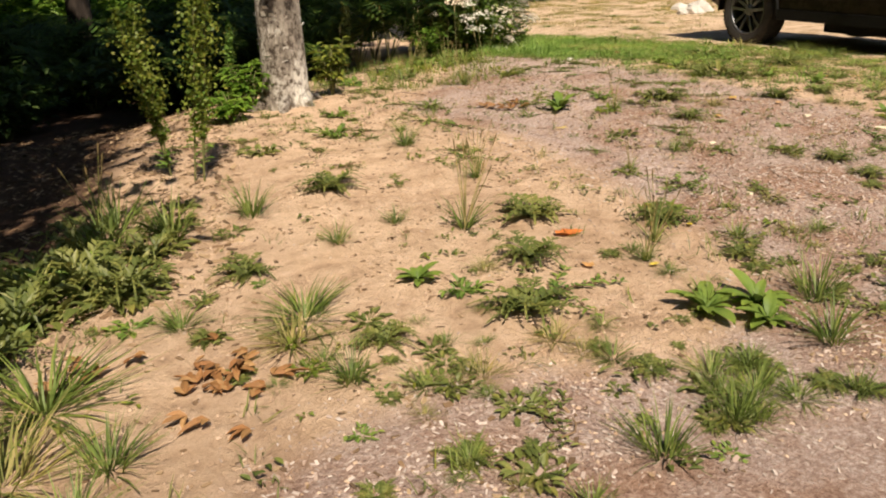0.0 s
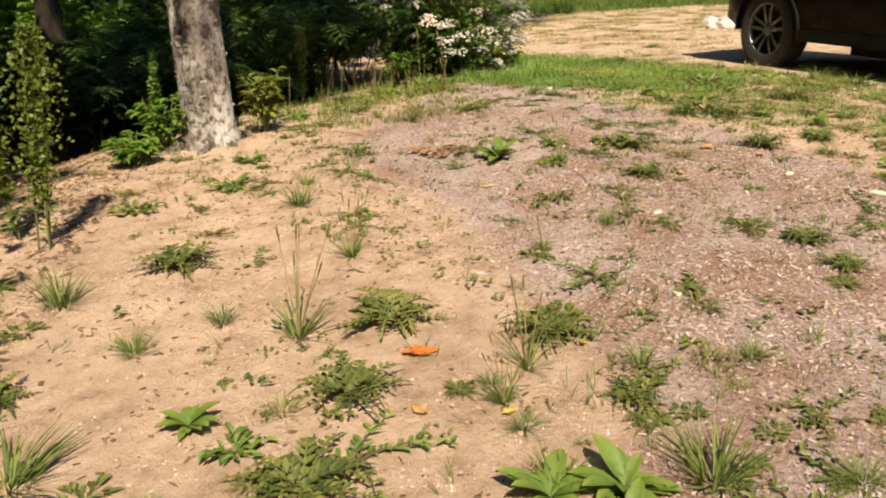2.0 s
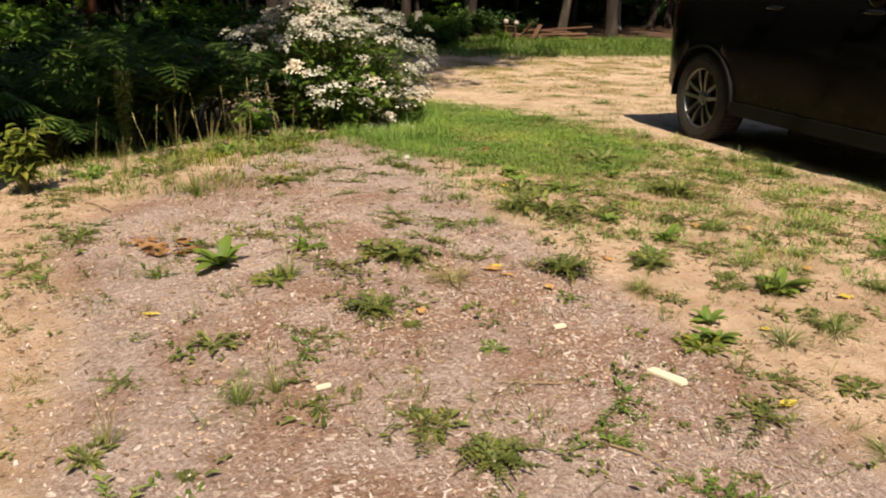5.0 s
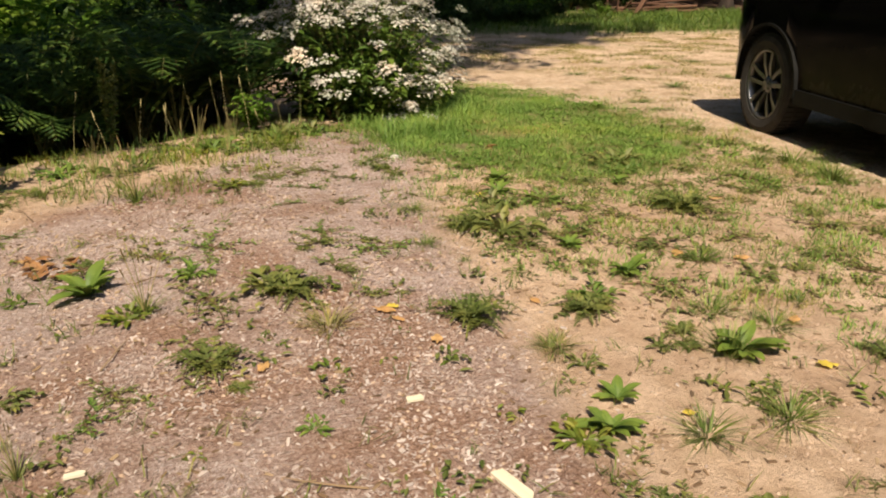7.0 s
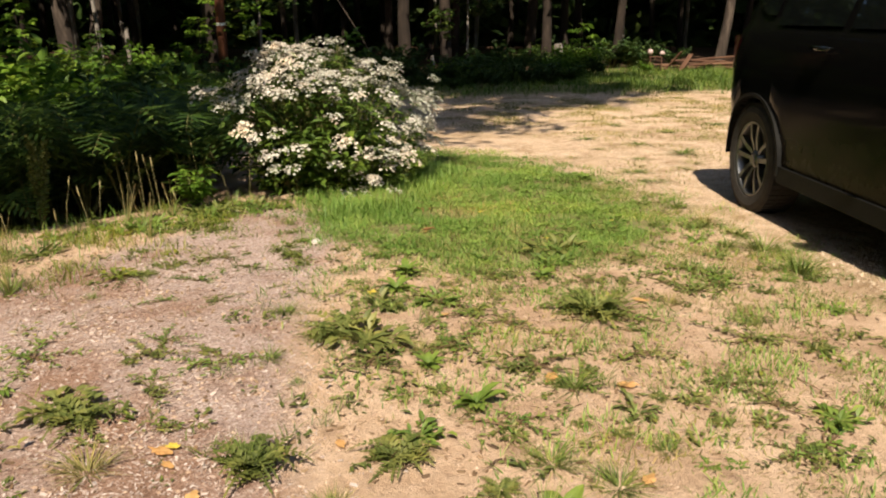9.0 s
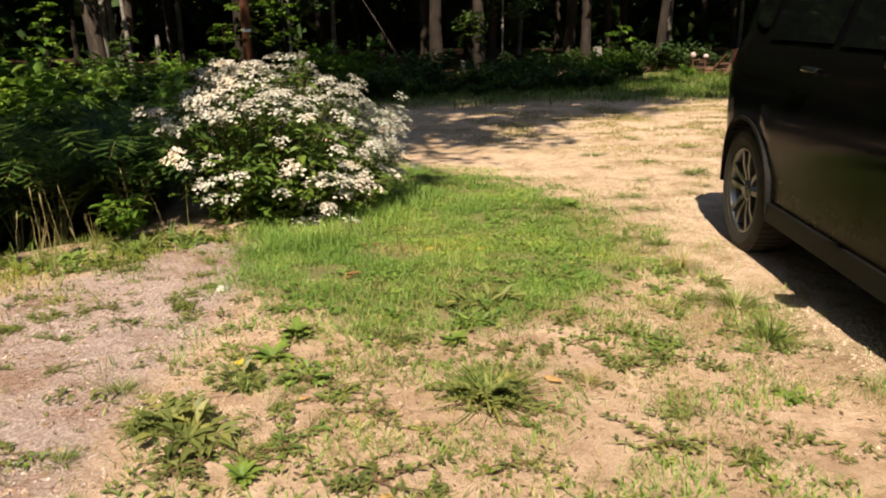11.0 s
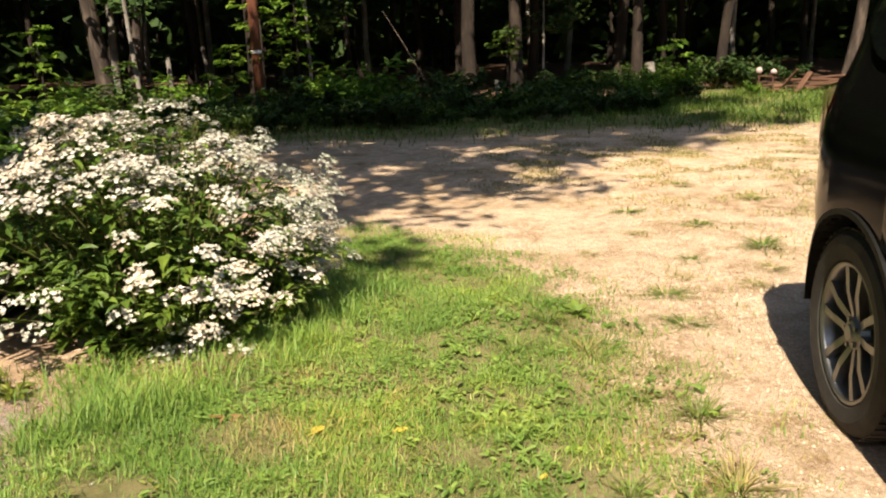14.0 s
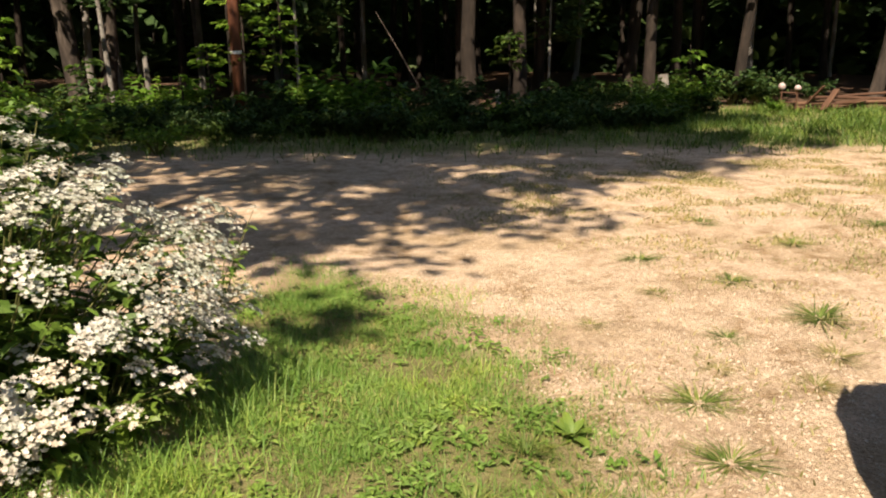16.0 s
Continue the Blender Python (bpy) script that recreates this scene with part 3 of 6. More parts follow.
def build_car():
    car = thing("car", "black sport utility vehicle parked on the gravel drive, dusty doors", "car", pose(8.70, 6.06, 0.20, 0, 0, 80.5))
    xs = sorted(set([round(v, 3) for v in np.arange(-3.95, 0.96, 0.05)] + [round(a + s * 0.47 * math.cos(t), 3) for a in AXLES for s in (-1, 1) for t in (0.02, 0.2, 0.4, 0.6, 0.8, 1.0, 1.2)]))
    body, n = Geo(), 0
    rings = []
    for x in xs:
        half = car_section(x)
        rings.append([(x, y, z) for y, z in half] + [(x, -y, z) for y, z in half[-2::-1]])
    n = len(rings[0])
    faces = [(i * n + k, (i + 1) * n + k, (i + 1) * n + k + 1, i * n + k + 1) for i in range(len(rings) - 1) for k in range(n - 1)]
    faces += [tuple(range(n)), tuple((len(rings) - 1) * n + k for k in range(n - 1, -1, -1))]
    body.add([p for r in rings for p in r], faces)
    shell = part("body", body, M_PAINT, car, smooth=True)
    mod = shell.modifiers.new("edge", "EDGE_SPLIT")
    mod.split_angle = radians(35)
    # side windows follow the body a few millimetres out
    for side in (1, -1):
        for x0, x1, f0 in ((-0.05, 0.48, 0.22), (-0.98, -0.13, 0.08), (-2.0, -1.06, 0.06)):
            g = Geo()
            cols = [x0 + (x1 - x0) * k / 8 for k in range(9)]
            for i, x in enumerate(cols):
                s = car_section(x, 0.005)
                lo, hi = s[6], s[9]
                rise = f0 + (0.35 * smooth01((x - 0.05) / 0.45) if x1 > 0.4 else 0)
                for f in (rise, 0.45, 0.9):
                    f = max(f, rise)
                    y, z = lo[0] + (hi[0] - lo[0]) * f, lo[1] + (hi[1] - lo[1]) * f
                    g.v.append((x, side * (y + 0.004), z))
            g.f += [(i * 3 + k, (i + 1) * 3 + k, (i + 1) * 3 + k + 1, i * 3 + k + 1) for i in range(8) for k in range(2)]
            part("window", g, M_TINT, car, "dark tinted side glass")
        # sill cladding, wheel arch lips and door gaps
        sill = Geo()
        for x0, x1 in ((-2.46, -0.48),):
            sill.box((x0, side * 0.90, 0.315), (x1, side * 0.970, 0.42))
        part("sill_cladding", sill, M_PLASTIC, car)
        for a in AXLES:
            lip = Geo()
            vs, fs = [], []
            for k in range(25):
                t = math.pi * k / 24
                for r, o in ((0.47, 0.0), (0.492, 0.0), (0.492, -0.05), (0.47, -0.12)):
                    x = a + r * math.cos(t)
                    y = car_half(x) + 0.012 + o
                    vs.append((x, side * y, 0.36 + r * math.sin(t)))
            fs = [(i * 4 + k, (i + 1) * 4 + k, (i + 1) * 4 + (k + 1) % 4, i * 4 + (k + 1) % 4) for i in range(24) for k in range(4)]
            lip.add(vs, fs)
            part("wheel_arch_lip", lip, M_PLASTIC, car)
        for x in (-0.86, -1.86):
            g = Geo()
            pts = [(x - 0.11, 0.0), (x - 0.095, 0.03), (x, 0.038), (x + 0.095, 0.03), (x + 0.11, 0.0)]
            g.tube([(px, side * (car_half(px) - 0.015 + o), 1.185) for px, o in pts], [0.010, 0.014, 0.016, 0.014, 0.010], 8)
            part("door_handle", g, M_TINT, car, "glossy black door handle", smooth=True)
        tail = Geo()
        vs = []
        for x in (0.62, 0.72, 0.82, 0.90, 0.945):
            for z in (0.98, 1.22):
                vs.append((x, side * (car_half(x) + 0.006), z))
        tail.add(vs, [(i * 2, (i + 1) * 2, (i + 1) * 2 + 1, i * 2 + 1) for i in range(4)])
        part("tail_light", tail, M_TAIL, car, "dark red tail light")
        mirror = Geo()
        mirror.tube([(-2.05, side * 0.95, 1.24), (-2.07, side * 1.04, 1.27), (-2.07, side * 1.08, 1.30), (-2.07, side * 1.17, 1.30), (-2.07, side * 1.19, 1.30)], [0.03, 0.03, 0.09, 0.085, 0.04], 12)
        part("door_mirror", mirror, M_PAINT, car, smooth=True)
    rear = Geo()
    rear.add([(0.915, -0.62, BELT + 0.06), (0.915, 0.62, BELT + 0.06), (0.5, 0.52, ROOF - 0.09), (0.5, -0.52, ROOF - 0.09)], [(0, 1, 2, 3)])
    part("rear_window", rear, M_TINT, car)
    plate = Geo()
    plate.box((0.951, -0.26, 0.86), (0.958, 0.26, 0.98))
    part("number_plate", plate, M_WHITE, car)
    bumper = Geo()
    vs = []
    for k in range(17):
        y = -0.71 + 1.42 * k / 16
        x = 0.975 - 0.07 * abs(y / 0.71) ** 3
        vs += [(x - 0.10, y, 0.42), (x, y, 0.46), (x, y, 0.66), (x - 0.08, y, 0.70)]
    bumper.add(vs, [(i * 4 + k, (i + 1) * 4 + k, (i + 1) * 4 + k + 1, i * 4 + k + 1) for i in range(16) for k in range(3)])
    part("rear_bumper", bumper, M_PLASTIC, car, smooth=True)
    under = Geo()
    under.box((-3.6, -0.66, 0.37), (0.55, 0.66, 0.95))
    under.box((-2.5, -0.6, 0.19), (-0.8, 0.6, 0.40))
    under.box((0.15, -0.55, 0.27), (0.75, 0.55, 0.42))
    for a in AXLES:
        under.tube([(a, -0.8, 0.388), (a, 0.8, 0.388)], [0.05, 0.05], 10)
    part("underbody", under, M_DARKVOID, car)
    pipe = Geo()
    pipe.tube([(0.4, -0.45, 0.34), (0.88, -0.45, 0.33)], [0.035, 0.035], 12)
    part("exhaust_pipe", pipe, M_CHROME, car)
    meshes = wheel_meshes()
    for a in AXLES:
        for side in (1, -1):
            hubm = pose(a, side * 0.825, 0.388, 0, 0, 0 if side == 1 else 180)
            tyre = part("wheel", meshes[0], None, car, "black tyre on a five double-spoke alloy wheel", m=hubm)
            for name, me in zip(("rim", "spokes", "hub_cap", "brake_disc"), meshes[1:]):
                part(name, me, None, tyre)
            tagged(part("tread", meshes[5], None, tyre), kind="stuff")


build_car()


# ---- foliage prototypes ----
def unit(rng, flat=1.0):
    t, z = rng.uniform(0, 2 * math.pi), rng.uniform(-1, 1) * flat
    r = math.sqrt(max(0, 1 - z * z))
    return Vector((r * math.cos(t), r * math.sin(t), z))


def crown_mesh(name, clumps, r, zlo, zhi, per, size, material, seed, spread=0.55):
    """A crown of many leaf sprays in uneven clumps with gaps between."""
    rng, g = random.Random(seed), Geo()
    for _ in range(clumps):
        z = rng.uniform(zlo, zhi)
        k = (z - zlo) / (zhi - zlo)
        reach = r * (0.45 + 0.75 * math.sin(math.pi * min(1, 0.15 + 0.8 * k))) * rng.uniform(0.3, 1.0)
        t = rng.uniform(0, 2 * math.pi)
        c = Vector((reach * math.cos(t), reach * math.sin(t), z))
        cs = rng.uniform(0.5, 1.1) * spread
        for _ in range(per):
            o = unit(rng) * cs * rng.uniform(0.2, 1.0)
            o.z *= 0.6
            w = unit(rng, 0.5)
            g.card(c + o, w, unit(rng) + Vector((0, 0, 1.2)), size * rng.uniform(0.6, 1.3), size * rng.uniform(0.4, 0.8))
    return g.mesh(name, material)


def trunk_geo(height_m, r0, r1, seed, bend=0.25, n=10, flare=1.5, limbs=5, limb_from=0.45):
    rng, trunk, wood = random.Random(seed), Geo(), []
    pts, rad = [(0, 0, -0.15), (0, 0, 0.02), (0.0, 0, 0.25)], [r0 * flare, r0 * flare * 0.92, r0 * 1.08]
    bx, by = rng.uniform(-bend, bend), rng.uniform(-bend, bend)
    steps = 12
    for k in range(1, steps + 1):
        f = k / steps
        z = 0.25 + (height_m - 0.25) * f
        pts.append((bx * f * f + 0.05 * math.sin(3 * f + seed), by * f * f + 0.05 * math.cos(4 * f + seed) - 0.05, z))
        rad.append((r0 + (r1 - r0) * f) * (1 + 0.05 * math.sin(7 * f + seed)))
    trunk.tube(pts, rad, n)
    for k in range(limbs):
        f = limb_from + (0.95 - limb_from) * (k + rng.random()) / limbs
        i = min(len(pts) - 1, 2 + int(f * steps))
        p, t = Vector(pts[i]), rng.uniform(0, 2 * math.pi)
        L = height_m * 0.16 * rng.uniform(0.7, 1.3)
        d = Vector((math.cos(t), math.sin(t), rng.uniform(0.2, 0.8)))
        limb = Geo()
        limb.tube([p, p + d * L * 0.5, p + d * L + Vector((0, 0, 0.15 * L))], [rad[i] * 0.45, rad[i] * 0.3, rad[i] * 0.1], 5)
        wood.append(limb)
    return trunk, wood


def tree_meshes(seed, height_m, r0, bark, leaf, crown_r, zlo, clumps=85, per=34, size=0.40, bend=0.3):
    trunk, wood = trunk_geo(height_m, r0, r0 * 0.35, seed, bend)
    return trunk.mesh("trunk", bark, True), [limb.mesh("branch", bark, True) for limb in wood], crown_mesh("crown", clumps, crown_r, zlo, height_m + 1, per, size, leaf, seed + 50, 0.9)


def plant_tree(meshes, label, m, group="woodland trees", name="tree"):
    t = thing(name, label, "tree", m, group)
    part("trunk", meshes[0], None, t)
    for me in meshes[1]:
        part("branch", me, None, t)
    part("crown", meshes[2], None, t)
    return t


def lean(x, y, yaw=0.0, s=1.0, tx=0.0, ty=0.0):
    return Matrix.Translation((x, y, height(x, y))) @ Euler((radians(tx), radians(ty), 0)).to_matrix().to_4x4() @ Matrix.Rotation(yaw, 4, "Z") @ Matrix.Scale(s, 4)


# the birch on the bank
def build_birch():
    rng = random.Random(3)
    t = thing("birch_tree", "grey-white birch with scarred flaking bark on the bank", "tree", at(1.99, 5.46))
    trunk = Geo()
    pts, rad = [], []
    for z, r in ((-0.2, 0.21), (0.0, 0.19), (0.06, 0.178), (0.16, 0.166), (0.35, 0.158), (0.7, 0.153), (1.2, 0.15), (2.0, 0.142), (3.5, 0.13), (5.5, 0.115), (8, 0.09), (11, 0.06), (13.5, 0.035), (16.5, 0.025), (19.0, 0.012)):
        pts.append((-0.02 * z + 0.004 * z * z, 0.0, z))
        rad.append(r)
    trunk.tube(pts, rad, 28)
    trunk.v = [(x * (1 + 0.06 * noise.noise((x * 9, y * 9, z * 3))), y * (1 + 0.06 * noise.noise((x * 9, y * 9, z * 3 + 9))), z) for x, y, z in trunk.v]
    part("trunk", trunk, M_BIRCH, t, smooth=True)
    roots = Geo()
    for k in range(6):
        a = k * 1.05 + rng.uniform(-0.2, 0.2)
        d = Vector((math.cos(a), math.sin(a), 0))
        roots.tube([d * 0.12 + Vector((0, 0, 0.12)), d * 0.20 + Vector((0, 0, 0.03)), d * 0.33 + Vector((0, 0, -0.05))], [0.05, 0.045, 0.02], 8)
    part("root_flare", roots, M_BIRCH, t, smooth=True)
    flakes = Geo()
    for _ in range(110):
        z, a = rng.uniform(0.02, 1.9) ** 1.2, rng.uniform(0, 2 * math.pi)
        r = 0.152 + (0.03 if z < 0.12 else 0.0)
        c = Vector((-0.02 * z + math.cos(a) * r, math.sin(a) * r, z))
        side, out = Vector((-math.sin(a), math.cos(a), 0)), Vector((math.cos(a), math.sin(a), 0.1))
        w, hh = rng.uniform(0.008, 0.03), rng.uniform(0.01, 0.035)
        flakes.add([c - side * w, c + side * w, c + side * w * 0.7 + out * 0.012 + Vector((0, 0, hh)), c - side * w * 0.6 + out * 0.016 + Vector((0, 0, hh * 0.9))], [(0, 1, 2, 3)])
    tagged(part("bark_flakes", flakes, M_WHITE, t), kind="stuff")
    for k in range(16):
        z = 5.5 + 7.5 * k / 16
        a = k * 2.4
        d = Vector((math.cos(a), math.sin(a), 0.55))
        L = 2.6 * (1 - 0.4 * (k / 16))
        p = Vector((-0.02 * z + 0.004 * z * z, 0, z))
        limb = Geo()
        limb.tube([p, p + d * L * 0.5, p + d * L], [0.045, 0.03, 0.01], 6)
        part("branch", limb, M_BIRCH, t)
    # Out-of-view crown, moved sideways so that its shadow falls on the drive.
    crown = crown_mesh("crown", 140, 3.0, 6.5, 14.0, 40, 0.26, M_WOODS, 8, 0.75)
    part("crown", crown, None, t, m=Matrix.Translation((0.8, 0, 0)))
    # Two unseen upper crowns, added to shade the far verge.
    part("crown", crown_mesh("crown", 130, 3.3, 12.5, 17.5, 50, 0.30, M_WOODS, 9, 0.8), None, t, m=Matrix.Translation((2.3, 0.2, 0)))
    part("crown", crown_mesh("crown", 120, 3.3, 15.0, 20.0, 50, 0.32, M_WOODS, 10, 0.9), None, t, m=Matrix.Translation((3.8, -0.2, 0)))
    # Unseen low crowns, added to keep the ferns and the slope dark.
    part("crown", crown_mesh("crown", 24, 1.5, 4.6, 7.2, 40, 0.22, M_WOODS, 15, 0.6), None, t, m=Matrix.Translation((-0.5, -1.3, 0)))
    part("crown", crown_mesh("crown", 55, 1.8, 3.3, 6.5, 40, 0.22, M_WOODS, 12, 0.7), None, t, m=Matrix.Translation((-2.75, -0.5, 0)))
    part("crown", crown_mesh("crown", 48, 1.7, 3.6, 6.5, 40, 0.22, M_WOODS, 14, 0.7), None, t, m=Matrix.Translation((-0.75, -0.7, 0)))


build_birch()

# ---- woodland trees ----
TREES = [tree_meshes(11, 14, 0.17, M_BARK_SHADED, M_WOODS, 3.0, 3.0, 105), tree_meshes(12, 16, 0.13, M_BARK_SHADED, M_WOODS, 2.6, 3.2, 95),
         tree_meshes(13, 12, 0.09, M_PALE_BARK, M_WOODS, 2.2, 3.4, 60), tree_meshes(14, 15, 0.22, M_BARK_SHADED, M_WOODS, 3.4, 3.3, 115), tree_meshes(15, 14, 0.15, M_BARK_LIT, M_WOODS, 2.4, 7.0, 60), tree_meshes(16, 4.4, 0.05, M_BARK_SHADED, M_WOODS, 1.0, 1.9, 70, 34, 0.17),
         tree_meshes(17, 14, 0.15, M_BARK_SHADED, M_WOODS, 2.6, 5.0, 50), tree_meshes(18, 16, 0.11, M_BARK_SHADED, M_WOODS, 2.3, 5.4, 46)]
FRONT = [  # x, y, kind, scale, lean: the trunks along the edge of the clearing
    (-0.25, 22.0, 4, 1.25, -4), (0.15, 22.4, 4, 1.05, 3), (-0.45, 23.2, 2, 0.95, 2), (0.5, 21.8, 2, 0.6, -2), (-5.2, 24.0, 0, 0.8, -6), (3.05, 21.6, 1, 0.95, 0),
    (4.2, 22.6, 2, 0.45, 0), (7.9, 22.6, 0, 1.0, 1), (9.05, 22.8, 1, 1.15, -1), (9.8, 23.4, 2, 0.4, 0),
    (12.3, 24.0, 1, 1.1, 0), (14.2, 23.4, 1, 0.95, 5), (17.3, 23.0, 4, 0.95, 4), (19.4, 23.2, 3, 0.9, 0), (-8.0, 20.5, 1, 1.0, -2),
    (1.35, 10.4, 4, 0.9, -2), (-5.6, 16.6, 4, 1.1, 2)]
for i, (x, y, k, s, tilt) in enumerate(FRONT):
    plant_tree(TREES[k], "pale slender trunk at the edge of the woods" if k == 2 else "grey-brown forest tree with a bare lower trunk", lean(x, y, i * 1.7, s, 0, tilt))
# Trees added out of view on the left to cast shade over the bank.
for i, (x, y, k, s) in enumerate([(-2.5, 3.7, 1, 0.7), (-1.15, 2.55, 5, 1.0), (-4.9, 1.0, 3, 1.1), (-5.5, 5.2, 0, 0.95), (-3.2, 7.4, 1, 0.8), (-6.5, 9.5, 3, 1.0)]):
    plant_tree(TREES[k], "unseen tree added to shade the bank", lean(x, y, i * 2.1, s))
trng = random.Random(21)
spots = []
while len(spots) < 95:
    x, y = trng.uniform(-24, 34), trng.uniform(24.5, 46)
    if all(math.hypot(x - a, y - b) > 1.7 for a, b in spots):
        spots.append((x, y))
while len(spots) < 125:
    x, y = trng.uniform(-26, -7), trng.uniform(-6, 26)
    if all(math.hypot(x - a, y - b) > 2.2 for a, b in spots):
        spots.append((x, y))
for i, (x, y) in enumerate(spots):
    k = trng.choice((6, 6, 7, 7, 2, 6))
    plant_tree(TREES[k], "tree trunk deep in the shaded woods", lean(x, y, trng.uniform(0, 6), trng.uniform(0.8, 1.15), trng.uniform(-3, 3), trng.uniform(-3, 3)))


def far_woods():
    rng, g = random.Random(31), Geo()
    # Sides and back of the ring are unseen, added to hold back skylight.
    for k in range(34000):
        a = rng.uniform(0, 2 * math.pi)
        if k % 3:
            a = rng.uniform(0.15, 3.0)
        r = rng.uniform(33, 50)
        x, y = 5 + r * math.cos(a), 9 + r * 1.05 * math.sin(a)
        z = rng.uniform(0, 1) ** 1.7 * 17
        g.card((x, y, z), unit(rng, 0.5), unit(rng) + Vector((0, 0, 0.6)), rng.uniform(0.7, 1.8), rng.uniform(0.6, 1.2))
    tagged(new("far_woods", g.mesh("far_woods", M_WOODS)), "dense dark foliage of the woods, carried on as an unseen ring", "woods", kind="stuff")


far_woods()
g = Geo()
# Plain ring added to close the sky gaps behind the trees.
g.lathe([(58.0, -2.0), (59.0, 12.0), (60.0, 20.0)], 64, "z")
back = new("backdrop", g.mesh("backdrop", M_WOODS))
back.location = (5, 9, 0)
tagged(back, "plain dark backdrop ring behind the woods", "woods", kind="structure")


# ---- shrubs, saplings and undergrowth of the verge ----
def shrub_meshes(seed, leaves, r, h, size, material):
    rng, g, w = random.Random(seed), Geo(), Geo()
    for k in range(9):
        a = k * 0.7 + rng.uniform(-0.2, 0.2)
        d = Vector((math.cos(a) * r * 0.8, math.sin(a) * r * 0.8, h * rng.uniform(0.7, 1.0)))
        tip = d * rng.uniform(0.75, 1.0)
        w.tube([(0, 0, -0.05), tip * 0.5 + Vector((0, 0, h * 0.12)), tip], [0.014, 0.009, 0.004], 5)
        for _ in range(leaves // 9):
            f = rng.uniform(0.25, 1.05)
            p = tip * f + Vector((0, 0, h * 0.12 * (1 - f))) + unit(rng) * r * 0.28 * rng.random()
            p.z = max(p.z, 0.03)
            way = Vector((p.x, p.y, 0)) + unit(rng, 0.4) * r * 0.9
            g.leaf(p, way + Vector((0, 0, rng.uniform(-0.1, 0.25))), (rng.uniform(-0.3, 0.3), rng.uniform(-0.3, 0.3), 1), size * rng.uniform(0.6, 1.2), size * rng.uniform(0.35, 0.6))
    return w.mesh("stalk_work", M_STEM), g.mesh("leaves", material)


SHRUBS = [shrub_meshes(41, 420, 0.6, 0.8, 0.17, M_WOODS), shrub_meshes(42, 420, 0.7, 0.65, 0.15, M_FERN), shrub_meshes(43, 400, 0.65, 0.9, 0.18, M_BRIGHT), shrub_meshes(44, 360, 0.5, 0.45, 0.11, M_BRIGHT)]


def plant_shrub(k, x, y, s, label, yaw=0.0, group="undergrowth of the verge", name="shrub"):
    t = thing(name, label, "shrub", at(x, y, 0, yaw, s), group)
    part("stalk_work", SHRUBS[k][0], None, t)
    part("leaves", SHRUBS[k][1], None, t)
    return t


srng = random.Random(51)
for x, y, s in ((5.5, 18.7, 1.25), (6.1, 18.2, 0.8), (4.9, 19.4, 1.1), (2.0, 20.2, 1.0), (12.0, 20.6, 0.9), (11.3, 20.2, 0.7), (14.0, 20.9, 0.36)):
    plant_shrub(2, x, y, s, "sunlit bright green shrub at the forest edge", srng.uniform(0, 6))
for i in range(64):
    x = -6 + 22 * (i + srng.random()) / 64
    y = 18.9 + srng.uniform(-0.4, 1.9) + (1.7 if x > 9.5 else 0)
    if x > 12.6:
        y += 2.6
    k = srng.choice((0, 0, 1, 1, 3))
    plant_shrub(k, x, y, srng.uniform(0.55, 1.15), "low green woodland shrub" if k != 3 else "low bright leafy weed", srng.uniform(0, 6))
for i in range(62):
    x = 1.5 + 9.6 * (i + srng.random()) / 62
    y = 17.3 + 0.9 * srng.random() + 0.6 * (i % 3) + 0.1 * max(0, x - 6)
    plant_shrub(srng.choice((0, 0, 1)), x, y, srng.uniform(0.42, 0.78), "low dark green shrub in the shade of the woods", srng.uniform(0, 6))
for i in range(40):
    x, y = srng.uniform(-5, 3.0), srng.uniform(11.0, 19)
    plant_shrub(srng.choice((0, 1, 1, 2, 3)), x, y, srng.uniform(0.7, 1.2), "leafy green woodland shrub", srng.uniform(0, 6), "undergrowth behind the ferns")


def build_sapling(x, y, h, seed, reach, material=M_BRIGHT, from_z=0.3):
    rng = random.Random(seed)
    t = thing("sapling", "young maple sapling with tiers of bright leaves", "tree", at(x, y), "saplings")
    stem, leaves = Geo(), Geo()
    stem.tube([(0, 0, -0.1), (0.03, 0, h * 0.5), (0, 0.02, h)], [0.03, 0.02, 0.008], 7)
    for k in range(int(h * 7)):
        z = h * (from_z + (1 - from_z) * k / (h * 7))
        a = k * 2.4
        d = Vector((math.cos(a), math.sin(a), rng.uniform(-0.05, 0.25)))
        L = reach * (1.15 - 0.7 * z / h) * rng.uniform(0.6, 1.1)
        p = Vector((0, 0, z))
        stem.tube([p, p + d * L], [0.008, 0.003], 4)
        for j in range(9):
            f = rng.uniform(0.3, 1.05)
            q = p + d * L * f + Vector((rng.uniform(-0.12, 0.12), rng.uniform(-0.12, 0.12), rng.uniform(-0.06, 0.04)))
            leaves.leaf(q, Vector((rng.uniform(-1, 1), rng.uniform(-1, 1), -0.2)) + d, (0, 0, 1), rng.uniform(0.12, 0.22), rng.uniform(0.09, 0.16))
    part("stem", stem, M_BARK_SHADED, t)
    part("leaves", leaves, material, t)


build_sapling(3.35, 20.95, 3.4, 61, 0.85)
build_sapling(-0.75, 19.8, 2.0, 62, 0.45)
build_sapling(4.15, 20.4, 3.4, 63, 0.45)
build_sapling(2.45, 19.7, 1.0, 64, 0.4)
build_sapling(2.9, 19.9, 1.5, 68, 0.5)
build_sapling(12.2, 21.0, 1.4, 69, 0.4)
build_sapling(0.9, 19.4, 1.3, 70, 0.45, M_FERN)
build_sapling(-2.4, 20.5, 2.6, 65, 0.6, M_FERN)
